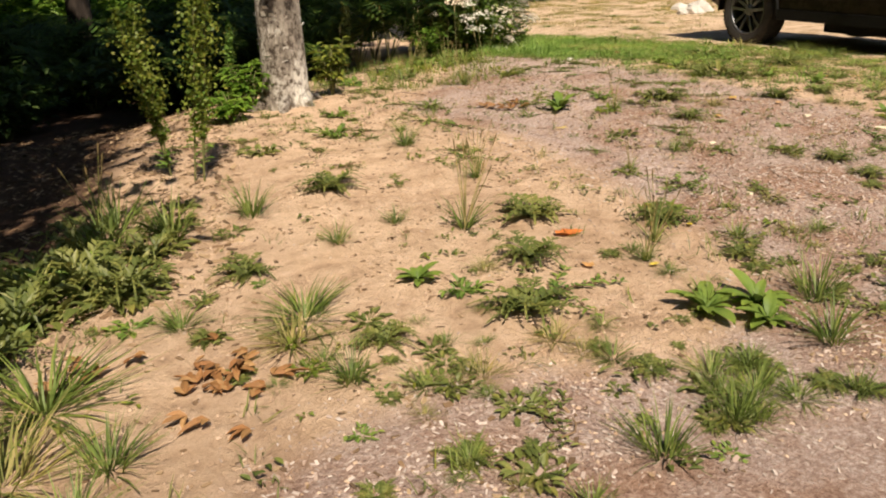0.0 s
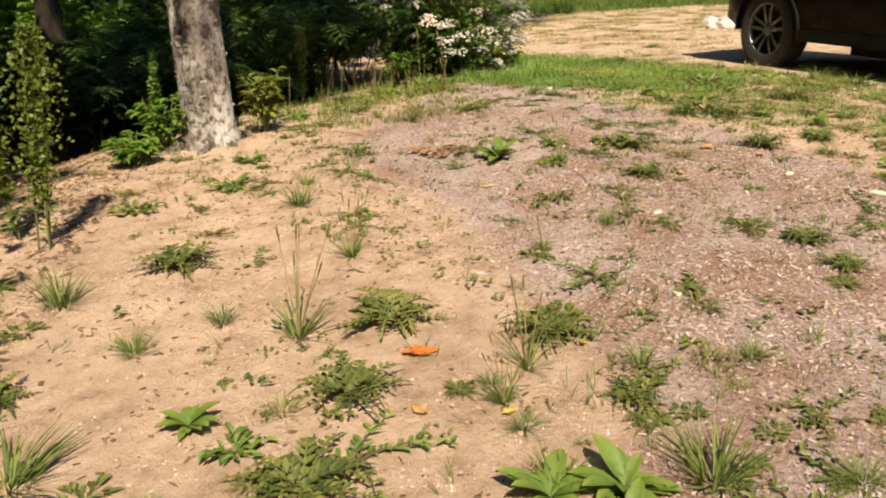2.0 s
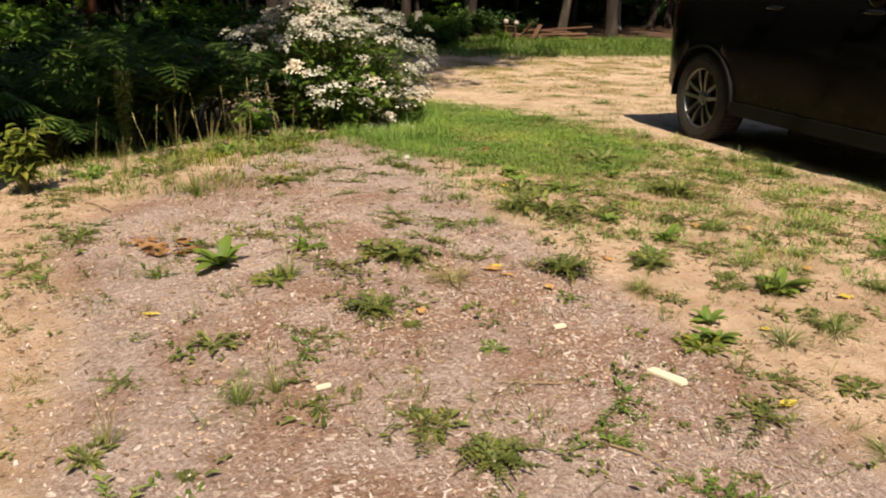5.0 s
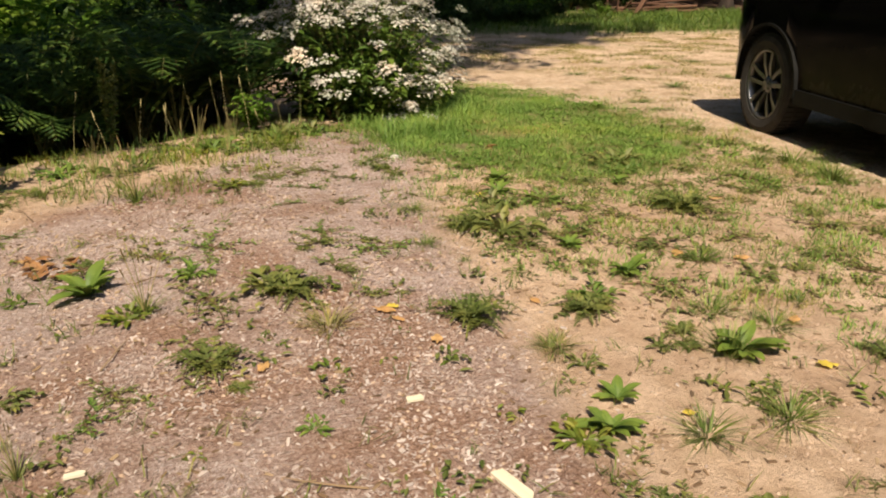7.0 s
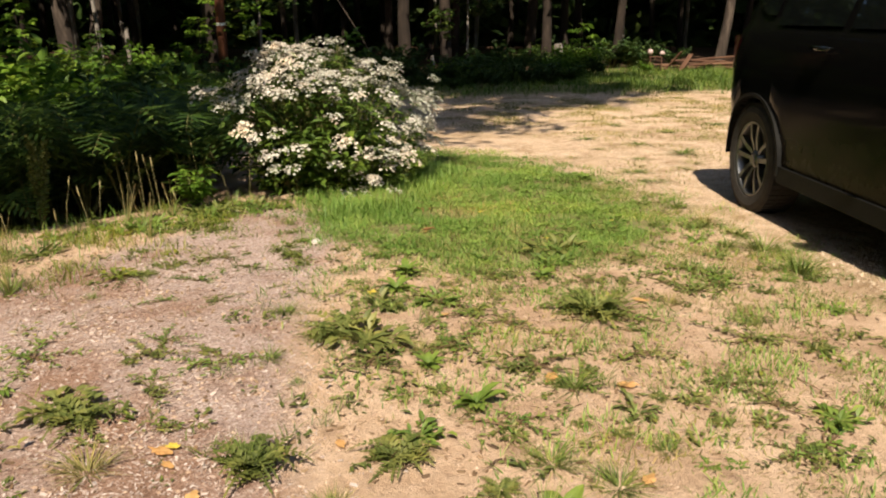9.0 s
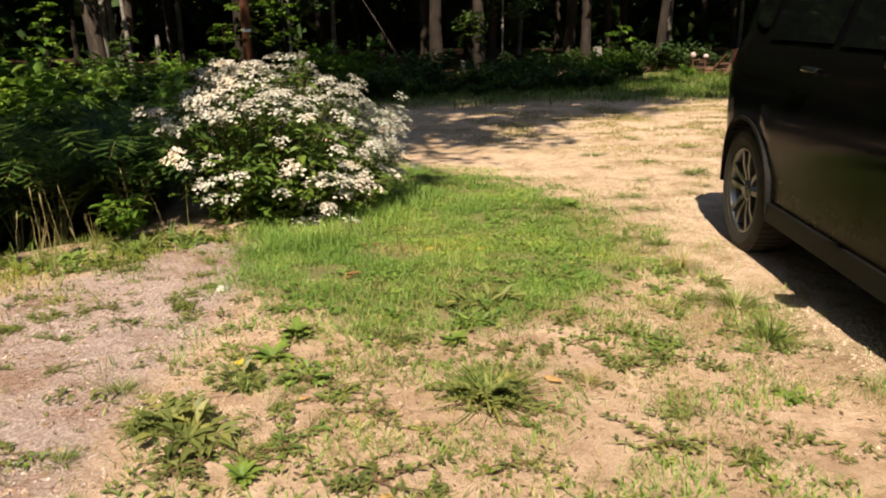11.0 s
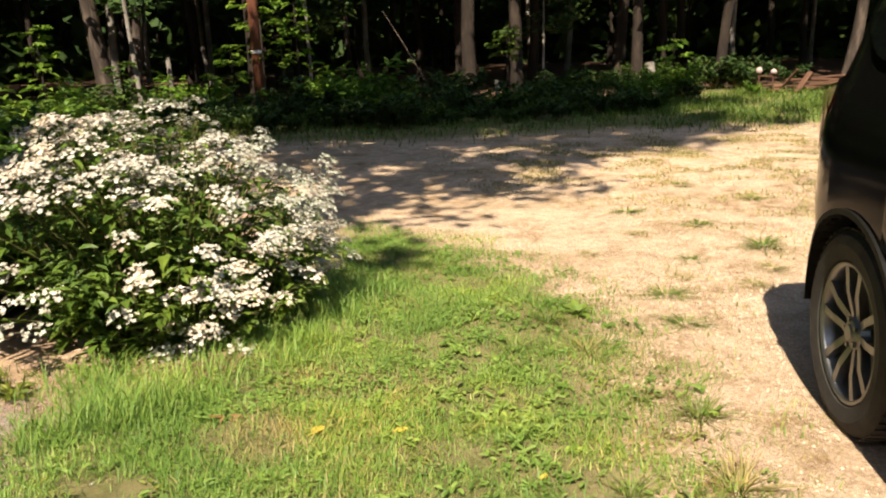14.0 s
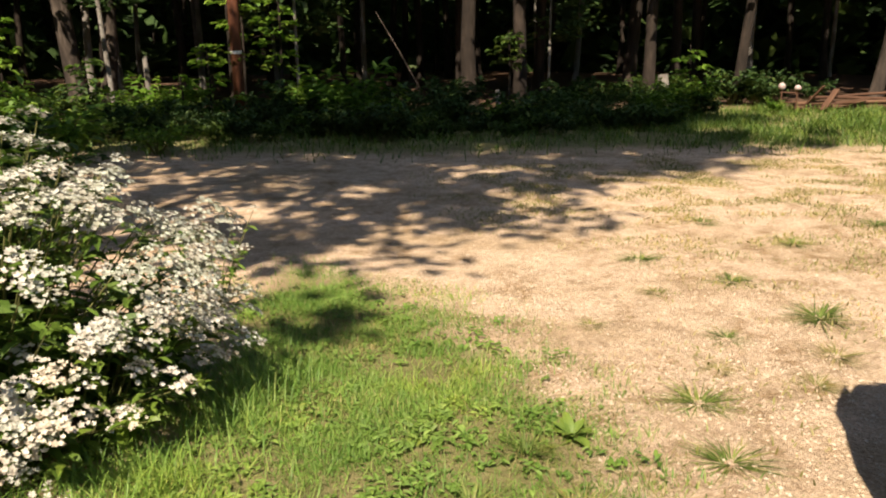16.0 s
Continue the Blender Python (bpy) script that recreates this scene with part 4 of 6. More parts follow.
for x, y, s in ((1.2, 12.8, 1.3), (0.4, 13.6, 1.4), (-0.4, 14.3, 1.3), (1.7, 12.1, 1.2), (2.2, 11.4, 1.1), (0.8, 12.1, 1.3), (-1.0, 15.0, 1.4), (2.9, 10.9, 1.0), (0.0, 13.0, 1.3)):
    plant_shrub(2, x, y, s, "bright green leafy shrub behind the ferns", x * 3, "undergrowth behind the ferns")
build_sapling(8.6, 21.4, 1.7, 66, 0.35, M_FERN, 0.6)
build_sapling(0.6, 12.6, 2.4, 67, 0.6, M_FERN)


# pole with a white band, leaning stick, stumps
def build_pole():
    t = thing("pole", "upright red-brown wooden pole with a white painted band", "pole", at(3.36, 20.3))
    g = Geo()
    g.tube([(0, 0, -0.3), (0, 0, 2.5), (-0.02, 0, 5.0), (-0.05, 0, 8.0)], [0.108, 0.102, 0.098, 0.09], 18)
    part("shaft", g, M_POST, t, smooth=True)
    b = Geo()
    b.lathe([(0.1045, 1.29), (0.1065, 1.295), (0.1065, 1.345), (0.1045, 1.35)], 18, "z")
    part("white_band", b, M_WHITE, t)


build_pole()
g = Geo()
g.tube([(7.05, 20.5, 0.1), (6.78, 20.68, 0.72), (6.35, 21.0, 1.5), (5.93, 21.3, 2.2)], [0.014, 0.012, 0.010, 0.007], 6)
thing("leaning_stick", "thin pale bare stick leaning above the undergrowth", "branch", geo=g, material=M_BARK_LIT)
for x, y, h, r in ((8.35, 21.2, 0.55, 0.05), (12.45, 23.4, 0.7, 0.13), (0.95, 22.6, 1.25, 0.06)):
    g = Geo()
    g.tube([(0, 0, -0.1), (0.02, 0, h * 0.6), (0, 0.02, h)], [r * 1.15, r, r * 0.85], 12)
    thing("stump", "broken pale tree stump among the undergrowth", "stump", at(x, y), "stumps", g, M_PALE_BARK)


# ---- heap of logs and the stand beside it ----
def build_logs():
    rng = random.Random(71)
    for i, (x, y, z, L, r, yaw, tilt, flat) in enumerate([
            (15.9, 21.6, 0.05, 2.6, 0.05, 3, 0, 0), (16.2, 21.75, 0.06, 2.4, 0.055, -4, 1, 0), (15.8, 21.7, 0.14, 2.2, 0.042, 6, 0, 0), (16.3, 21.65, 0.16, 2.0, 0.04, -2, 2, 0),
            (16.1, 21.7, 0.24, 2.2, 0.035, 9, -2, 0), (16.6, 21.8, 0.33, 1.8, 0.03, -12, 5, 0), (15.35, 21.35, 0.24, 0.75, 0.06, 40, 32, 1), (15.0, 21.4, 0.28, 0.7, 0.04, -60, 48, 1), (15.7, 21.4, 0.18, 1.2, 0.05, 12, 6, 1)]):
        g = Geo()
        if flat:
            g.box((-L / 2, -r, -0.015), (L / 2, r, 0.015))
        else:
            g.tube([(-L / 2, 0, 0), (-L / 6, 0.01, 0.01), (L / 6, -0.01, 0), (L / 2, 0, 0)], [r, r * 1.04, r * 0.97, r * 0.9], 12)
        thing("board" if flat else "log", "weathered brown board leaning on the log heap" if flat else "weathered brown log lying in a heap", "log",
              Matrix.Translation((x, y, height(x, y) + z)) @ Euler((0, radians(-tilt), radians(yaw))).to_matrix().to_4x4(), "heap of logs", g, M_LOG)
    t = thing("garden_stand", "small rustic wooden stand with two pale round caps", "ornament", at(14.45, 21.3))
    for k, x in enumerate((-0.17, 0.17)):
        g = Geo()
        g.tube([(x, 0, -0.05), (x * 0.95, 0, 0.48)], [0.022, 0.018], 8)
        part("post", g, M_LOG, t)
        g = Geo()
        g.lathe([(0.0, 0.62 - 0.05 * k), (0.05, 0.60 - 0.05 * k), (0.075, 0.55 - 0.05 * k), (0.06, 0.49 - 0.03 * k), (0.02, 0.47)], 14, "z")
        g.v = [(a + x, b, c) for a, b, c in g.v]
        part("cap", g, M_ORNAMENT, t, "pinkish-white rounded cap", smooth=True)
    g = Geo()
    g.tube([(-0.2, 0, 0.42), (0.2, 0, 0.40)], [0.016, 0.016], 8)
    g.tube([(-0.2, 0, 0.2), (0.2, 0, 0.22)], [0.014, 0.014], 8)
    part("crossbar", g, M_LOG, t)


build_logs()


def rock(seed, s, flat=0.6):
    g, bm, rng = Geo(), bmesh.new(), random.Random(seed)
    bmesh.ops.create_icosphere(bm, subdivisions=2, radius=1)
    for v in bm.verts:
        v.co *= 1 + 0.35 * noise.noise(v.co * 1.3 + Vector((seed, 0, 0)))
    g.add([(v.co.x * s, v.co.y * s * 0.8, v.co.z * s * flat) for v in bm.verts], [[v.index for v in f.verts] for f in bm.faces])
    bm.free()
    return g


for i, (x, y, s) in enumerate(((11.9, 10.7, 0.22), (12.3, 10.9, 0.30), (12.7, 11.3, 0.25), (12.4, 11.5, 0.2), (11.5, 10.6, 0.13))):
    thing("rock", "pale stone lying in the dry grass", "rock", at(x, y, 0.02, i), "pale stones", rock(i, s), M_ROCK)


def clump(x, y, s, seed=0.0):
    return smooth01(0.5 + 1.8 * noise.noise((x * s, y * s, seed)))


# ---- white-flowering bush at the corner of the lawn ----
def flower_head_mesh(seed):
    """A flat-topped cluster of small white florets on fine stalks."""
    rng, g = random.Random(seed), Geo()
    for _ in range(30):
        a, r = rng.uniform(0, 6.28), math.sqrt(rng.random()) * 0.062
        c = Vector((r * math.cos(a), r * math.sin(a), 0.035 - 4.5 * r * r + rng.uniform(-0.012, 0.012)))
        n = (Vector((c.x * 5, c.y * 5, 0.9)) + unit(rng) * 0.35).normalized()
        u = n.orthogonal().normalized()
        v = n.cross(u)
        s = rng.uniform(0.009, 0.0145)
        ring = [c + (u * math.cos(t) + v * math.sin(t)) * s * (1.0 if k % 2 else 0.62) + n * (0.003 if k % 2 else 0) for k, t in enumerate([6.283 * k / 10 for k in range(10)])]
        g.add([c - n * 0.002, *ring], [(0, k + 1, (k + 1) % 10 + 1) for k in range(10)])
    return g.mesh("flower_head", M_PETAL)


HEADS = [flower_head_mesh(s) for s in range(5)]


def build_aster():
    rng = random.Random(81)
    cx, cy = 4.86, 7.72
    base = height(cx, cy)
    bush = thing("flowering_bush", "white-flowering aster bush at the corner of the lawn", "bush", Matrix.Translation((cx, cy, base)))
    stems, leaves = Geo(), Geo()
    tips = []
    for k in range(330):
        a, q = rng.uniform(0, 2 * math.pi), math.sqrt(rng.random())
        ex, ey = 0.98 * q * math.cos(a), 0.88 * q * math.sin(a)
        ex, ey = ex * 0.88 - ey * 0.30, ey * 0.95 + ex * 0.36
        top = 1.10 * (1 - 0.5 * q ** 2.6) - 0.16 * ex + rng.uniform(-0.16, 0.05) + 0.16 * noise.noise((ex * 2.6, ey * 2.6, 4))
        low = rng.random() < 0.3 and q > 0.55
        if low:
            top *= rng.uniform(0.3, 0.7)
        root = Vector((ex * 0.5, ey * 0.5, -0.06))
        tip = Vector((ex * 1.02, ey * 1.02, top))
        midp = root.lerp(tip, 0.55) + Vector((-ex * 0.12, -ey * 0.12, 0.12 * top))
        stems.tube([root, midp, tip], [0.006, 0.0045, 0.002], 4, False)
        tips.append((tip, q, low))
        for _ in range(17):
            f = rng.uniform(0.12, 0.96)
            p = (root * (1 - f) ** 2 + midp * 2 * f * (1 - f) + tip * f * f) + unit(rng) * 0.03
            way = Vector((ex, ey, 0)) * 0.5 + unit(rng, 0.4)
            L = rng.uniform(0.06, 0.135) * (1.15 - 0.4 * f)
            leaves.leaf(p, way, (rng.uniform(-0.3, 0.3), rng.uniform(-0.3, 0.3), 1), L, L * rng.uniform(0.34, 0.5))
    part("stalk_work", stems, M_STEM, bush)
    part("foliage", leaves, M_BUSH, bush)

    spray, joined, made = Geo(), Geo(), [0]

    def head(p, size=1.0):
        out = Vector((p.x * 0.6, p.y * 0.6, 1.0))
        m = Matrix.Translation(p) @ Vector((0, 0, 1)).rotation_difference(out.normalized()).to_matrix().to_4x4() @ Matrix.Rotation(rng.uniform(0, 6), 4, "Z") @ Matrix.Scale(size, 4)
        me = rng.choice(HEADS)
        made[0] += 1
        if made[0] % 3 == 0 and made[0] < 900:
            part("flower_head", me, None, bush, m=m)
        else:
            joined.add([m @ v.co for v in me.vertices], [tuple(f.vertices) for f in me.polygons])

    for tip, q, low in tips:
        gap = noise.noise((tip.x * 2.6, tip.y * 2.6, tip.z * 2.6 + 9))
        crown, flank = smooth01((tip.z - 0.62) / 0.25), smooth01((tip.x - 0.15) / 0.35) * smooth01((tip.z - 0.2) / 0.15)
        full = max(crown, flank) + 0.5 * gap
        if full < 0.45 or rng.random() > 0.85 * full:
            continue
        for _ in range(rng.choice((1, 2, 3, 4)) if gap > -0.08 else 1):
            head(tip + Vector((rng.gauss(0, 0.06), rng.gauss(0, 0.06), rng.uniform(-0.035, 0.015))), rng.uniform(0.75, 1.2))
    # the flank towards the drive is in flower nearly to the ground
    for k in range(52):
        a = rng.uniform(-0.8, 0.4)
        p = Vector((0.86 * math.cos(a), 0.80 * math.sin(a) + 0.18 * math.cos(a), rng.uniform(0.22, 0.8))) * rng.uniform(0.92, 1.06)
        if noise.noise((p.x * 4, p.y * 4, p.z * 4)) > -0.15:
            for _ in range(rng.choice((1, 2, 3))):
                head(p + Vector((rng.gauss(0, 0.045), rng.gauss(0, 0.045), rng.gauss(0, 0.03))), rng.uniform(0.7, 1.1))
    # sparse sprays that arch out over the ferns
    for k in range(20):
        p = Vector((rng.uniform(-0.95, -0.5), rng.uniform(-0.5, 0.3), rng.uniform(0.42, 0.86)))
        spray.tube([Vector((p.x * 0.45, p.y * 0.4, -0.02)), Vector((p.x * 0.7, p.y * 0.8, p.z * 0.7)), p], [0.005, 0.004, 0.002], 4, False)
        for _ in range(rng.choice((1, 1, 2, 3))):
            head(p + Vector((rng.gauss(0, 0.05), rng.gauss(0, 0.05), rng.uniform(-0.02, 0.02))), rng.uniform(0.6, 0.95))
    for x, y, z, n, s in ((5.12, 7.18, 0.43, 11, 0.10), (5.2, 7.2, 0.34, 6, 0.07), (4.5, 6.86, 0.62, 6, 0.09), (4.36, 6.82, 0.78, 4, 0.08), (4.95, 7.02, 0.62, 5, 0.09)):
        for _ in range(n):
            head(Vector((x - cx, y - cy, z - base)) + Vector((rng.gauss(0, s), rng.gauss(0, s * 0.6), rng.gauss(0, s))), rng.uniform(0.9, 1.3))
    part("arching_sprays", spray, M_STEM, bush)
    tagged(part("blossom", joined, M_PETAL, bush, "dense white flower clusters"), kind="stuff")


build_aster()
t = thing("flowering_bush", "small sparse white-flowering aster seedling beside the drive", "bush", at(5.35, 9.3))
sm, lv = Geo(), Geo()
arng = random.Random(82)
for k in range(16):
    d = Vector((arng.uniform(-0.3, 0.3), arng.uniform(-0.3, 0.3), arng.uniform(0.35, 0.62)))
    sm.tube([(d.x * 0.2, d.y * 0.2, -0.03), d * 0.55, d], [0.004, 0.003, 0.0015], 4, False)
    for _ in range(8):
        lv.leaf(d * arng.uniform(0.2, 0.95), unit(arng, 0.4), (0, 0, 1), 0.07, 0.028)
    if k % 2:
        part("flower_head", HEADS[k % 5], None, t, m=Matrix.Translation(d) @ Matrix.Scale(0.7, 4))
part("stalk_work", sm, M_STEM, t)
part("foliage", lv, M_BUSH, t)


# ---- ferns ----
def fern_meshes(seed):
    rng, g, w = random.Random(seed), Geo(), Geo()
    for k in range(8):
        a = k * 0.785 + rng.uniform(-0.25, 0.25)
        c, s = math.cos(a), math.sin(a)
        L, h = rng.uniform(0.4, 0.7), rng.uniform(0.55, 0.95)
        pts = []
        for i in range(17):
            f = i / 16
            pts.append(Vector((c * L * f ** 1.25, s * L * f ** 1.25, h * math.sin(f * 2.0) * (1 - 0.18 * f))))
        w.tube([pts[0], pts[5], pts[11], pts[16]], [0.006, 0.004, 0.003, 0.001], 4, False)
        side = Vector((-s, c, 0))
        for i in range(4, 17):
            f = (i - 4) / 12
            pl = 0.30 * (1 - f) ** 0.8 + 0.02
            along = (pts[i] - pts[i - 1]).normalized()
            for sg in (-1, 1):
                way = side * sg + along * 0.45 + Vector((0, 0, -0.15))
                way.normalize()
                n = 4 if pl > 0.15 else 2
                for j in range(n):
                    q = pts[i] + way * pl * (j / n)
                    g.card(q, way + along * 0.25, (0, 0, 1), pl / n * 1.7, 0.055 * (1 - 0.55 * f) * (1 - 0.15 * j))
    return w.mesh("stalk_work", M_STEM), g.mesh("fronds", M_FERN)


FERNS = [fern_meshes(s) for s in (91, 92, 93, 94)]
frng = random.Random(95)
placed = []
while len(placed) < 125:
    x, y = frng.uniform(-1.6, 4.4), frng.uniform(6.2, 11.5)
    c = past_crest(x, y)
    if (x < 0.25 * y and y < 9.3) or (x < 0.36 * y and y < 7.2):
        continue
    if c < 0.32 or math.hypot(x - 1.99, y - 5.46) < 0.55 or math.hypot(x - 4.86, y - 7.72) < 0.75:
        continue
    if any(math.hypot(x - a, y - b) < 0.27 for a, b in placed):
        continue
    placed.append((x, y))
    t = thing("fern", "green bracken fern growing below the bank", "fern", at(x, y, 0, frng.uniform(0, 6), frng.uniform(0.7, 1.1), frng.uniform(-0.4, 0.4)), "ferns below the bank")
    k = len(placed) % 4
    part("stalk_work", FERNS[k][0], None, t)
    part("fronds", FERNS[k][1], None, t)


# ---- weeds of the sandy mound ----
def rosette_mesh(seed):
    """Toothed leaves lying flat round one root."""
    rng, g = random.Random(seed), Geo()
    for k in range(19):
        a = k * 2.4 + rng.uniform(-0.2, 0.2)
        L = rng.uniform(0.6, 1.08)
        rise, kink = rng.uniform(0.08, 0.55), rng.uniform(-0.4, 0.4)
        prev = Vector((0, 0, 0.02))
        for i in range(1, 9):
            f = i / 8
            b = a + kink * f
            p = Vector((math.cos(b) * L * f, math.sin(b) * L * f, 0.03 + rise * math.sin(f * 2.6) * 0.55))
            d = (p - prev).normalized()
            side = Vector((-d.y, d.x, 0))
            g.card(prev, d, (0, 0, 1), L * 0.2, 0.05)
            w = 0.17 * math.sin(0.5 + f * 2.4)
            for sg in (-1, 1):
                g.card(prev + d * 0.02, side * sg + d * 0.65 + Vector((0, 0, 0.2)), (0, 0, 1), w * rng.uniform(0.8, 1.3), w * 0.6)
            prev = p
    return g.mesh("weed", M_WEED)


def tuft_mesh(seed, n, lean_to, width, material, droop=0.7):
    rng, g = random.Random(seed), Geo()
    for _ in range(n):
        r = rng.random() * 0.28
        a = rng.uniform(0, 6.28)
        g.blade((r * math.cos(a), r * math.sin(a), 0), a + rng.uniform(-0.6, 0.6), rng.uniform(0.6, 1.25), width * rng.uniform(0.7, 1.3), rng.uniform(0.05, lean_to), droop * rng.uniform(0.4, 1.2))
    return g.mesh("grass_tuft", material)


def leafy_mesh(seed, n, material, up=0.35):
    rng, g = random.Random(seed), Geo()
    for _ in range(n):
        a, r = rng.choice((0.3, 1.2, 2.3, 3.1, 4.0, 4.9, 5.7)) + rng.gauss(0, 0.2), rng.random() * 0.7
        p = Vector((r * math.cos(a), r * math.sin(a), 0.03 + up * r * (1.3 - r)))
        L = rng.uniform(0.25, 0.48)
        g.leaf(p, Vector((math.cos(a), math.sin(a), rng.uniform(-0.1, 0.5))) + unit(rng, 0.3) * 0.7, (0, 0, 1), L, L * 0.42)
        g.tube([(0, 0, 0), p * 0.5 + Vector((0, 0, 0.04)), p], [0.014, 0.012, 0.008], 3, False)
    return g.mesh("weed", material)


def seed_grass_parts(seed):
    rng, b, st, hd = random.Random(seed), Geo(), Geo(), Geo()
    for _ in range(34):
        a = rng.uniform(0, 6.28)
        b.blade((0.12 * math.cos(a), 0.12 * math.sin(a), 0), a, rng.uniform(0.7, 1.5), 0.05, rng.uniform(0.1, 0.9), 0.6)
    for k in range(7):
        a = rng.uniform(0, 6.28)
        top = Vector((math.cos(a) * rng.uniform(0.2, 0.9), math.sin(a) * rng.uniform(0.2, 0.9), rng.uniform(1.4, 2.6)))
        st.tube([(0, 0, 0), top * 0.5 + Vector((0, 0, 0.1)), top], [0.02, 0.016, 0.010], 4, False)
        d = top.normalized()
        hd.tube([top - d * 0.05, top + d * 0.12, top + d * 0.26, top + d * 0.38], [0.010, 0.026, 0.024, 0.006], 6)
    return b.mesh("blades", M_TUFT), st.mesh("stalk_work", M_DRY), hd.mesh("seed_spray", M_SEED)


def plantain_leaf():
    """A broad ribbed oval leaf on a short stalk, along +x, one unit long."""
    g, vs, cols = Geo(), [], 9
    for i in range(cols):
        f = i / (cols - 1)
        w = 0.03 if f < 0.2 else 0.17 * math.sin(math.pi * min(1, (f - 0.1) / 0.9)) ** 0.7 + 0.004
        z = 0.27 * math.sin(f * 1.9) - 0.16 * f * f
        for s in (-1, -0.5, 0, 0.5, 1):
            vs.append((f, w * s, z + 0.05 * abs(s) + (0.018 if abs(s) == 0.5 else 0)))
    g.add(vs, [(i * 5 + k, (i + 1) * 5 + k, (i + 1) * 5 + k + 1, i * 5 + k + 1) for i in range(cols - 1) for k in range(4)])
    return g.mesh("leaf", M_PLANTAIN, True)


ROSETTES = [rosette_mesh(s) for s in (101, 102, 103, 104)]
TUFTS = [tuft_mesh(s, 85, 1.05, 0.032, M_TUFT) for s in (111, 112, 113)]
FINES = [tuft_mesh(s, 110, 1.25, 0.030, m, 0.9) for s, m in ((121, M_TUFT), (122, M_TUFT), (123, M_DRY))]
LOWS = [leafy_mesh(s, 46, m) for s, m in ((131, M_WEED), (132, M_WEED), (133, M_PLANTAIN), (134, M_YELLOWGREEN))]
SEEDS = [seed_grass_parts(s) for s in (141, 142, 143)]
PLEAF = plantain_leaf()
wrng = random.Random(150)


def weed(me, name, label, category, group, x, y, r, flat=1.0):
    ob = new(name, me)
    ob.matrix_basis = at(x, y, -0.004, wrng.uniform(0, 6.28)) @ Matrix.Diagonal((r, r, r * flat, 1))
    return tagged(ob, label, category, group)


for i, (x, y, r) in enumerate([
        (1.41, 3.38, 0.18), (1.90, 2.47, 0.19), (1.63, 2.12, 0.16), (0.75, 2.64, 0.14), (1.39, 1.81, 0.17), (0.94, 1.91, 0.11), (2.28, 2.12, 0.15), (2.28, 1.74, 0.10),
        (3.50, 2.20, 0.12), (3.43, 1.97, 0.10), (3.52, 3.12, 0.13), (3.82, 3.57, 0.15), (4.36, 3.17, 0.15), (4.76, 3.15, 0.13), (5.56, 2.67, 0.08), (4.67, 4.08, 0.18), (5.75, 4.16, 0.20)]):
    weed(ROSETTES[i % 4], "rosette_weed", "dark green toothed rosette weed flat on sandy soil", "weed", "rosette weeds", x, y, r * 1.12, 1.1)
for i, (x, y, r) in enumerate([
        (0.97, 3.22, 0.13), (1.15, 2.72, 0.08), (1.43, 2.78, 0.07), (2.21, 1.38, 0.13), (0.49, 3.69, 0.2), (2.02, 3.75, 0.11), (0.76, 1.77, 0.09), (4.33, 3.18, 0.08),
        (5.08, 2.80, 0.10), (2.96, 2.70, 0.07), (0.12, 1.72, 0.11), (0.02, 1.55, 0.10), (1.23, 1.08, 0.11), (1.9, 1.55, 0.08), (1.52, 1.05, 0.07), (1.48, 1.08, 0.10), (2.0, 1.18, 0.12), (0.38, 3.35, 0.2), (0.62, 3.2, 0.16)]):
    weed(TUFTS[i % 3], "grass_tuft", "green grass tuft growing in bare sand", "grass", "grass tufts", x, y, r * 1.25, 1.0)
for i, (x, y, r) in enumerate([
        (1.42, 1.46, 0.07), (0.79, 2.18, 0.15), (0.70, 2.05, 0.12), (4.75, 2.42, 0.09), (5.03, 2.45, 0.10), (4.56, 2.94, 0.07), (5.77, 4.15, 0.19), (5.33, 2.91, 0.08), (6.16, 4.25, 0.08), (7.19, 5.1, 0.17),
        (7.13, 4.67, 0.17), (7.19, 5.76, 0.14), (7.27, 6.3, 0.13), (6.89, 7.48, 0.11), (7.0, 7.07, 0.11), (6.66, 7.12, 0.10), (0.02, 2.1, 0.2), (-0.1, 1.8, 0.2)]):
    weed(FINES[i % 3], "fine_grass_tuft", "low fine grass tuft, partly dry", "grass", "fine grass tufts", x, y, r * 1.25, 0.7)
for i, (x, y, r) in enumerate([
        (7.68, 7.89, 0.14), (8.75, 8.96, 0.17), (8.57, 8.45, 0.12), (8.11, 8.68, 0.1), (7.60, 7.38, 0.12), (8.28, 8.08, 0.1), (8.55, 9.7, 0.13), (8.12, 10.27, 0.14), (8.0, 9.5, 0.09), (9.4, 10.6, 0.14), (9.0, 11.4, 0.13),
        (7.9, 8.25, 0.08), (9.9, 9.6, 0.15), (10.4, 11.2, 0.16), (7.45, 8.9, 0.08)]):
    weed(FINES[i % 3], "fine_grass_tuft", "flattened grass tuft on the gravel drive", "grass", "tufts on the drive", x, y, r * 1.35, 0.28)
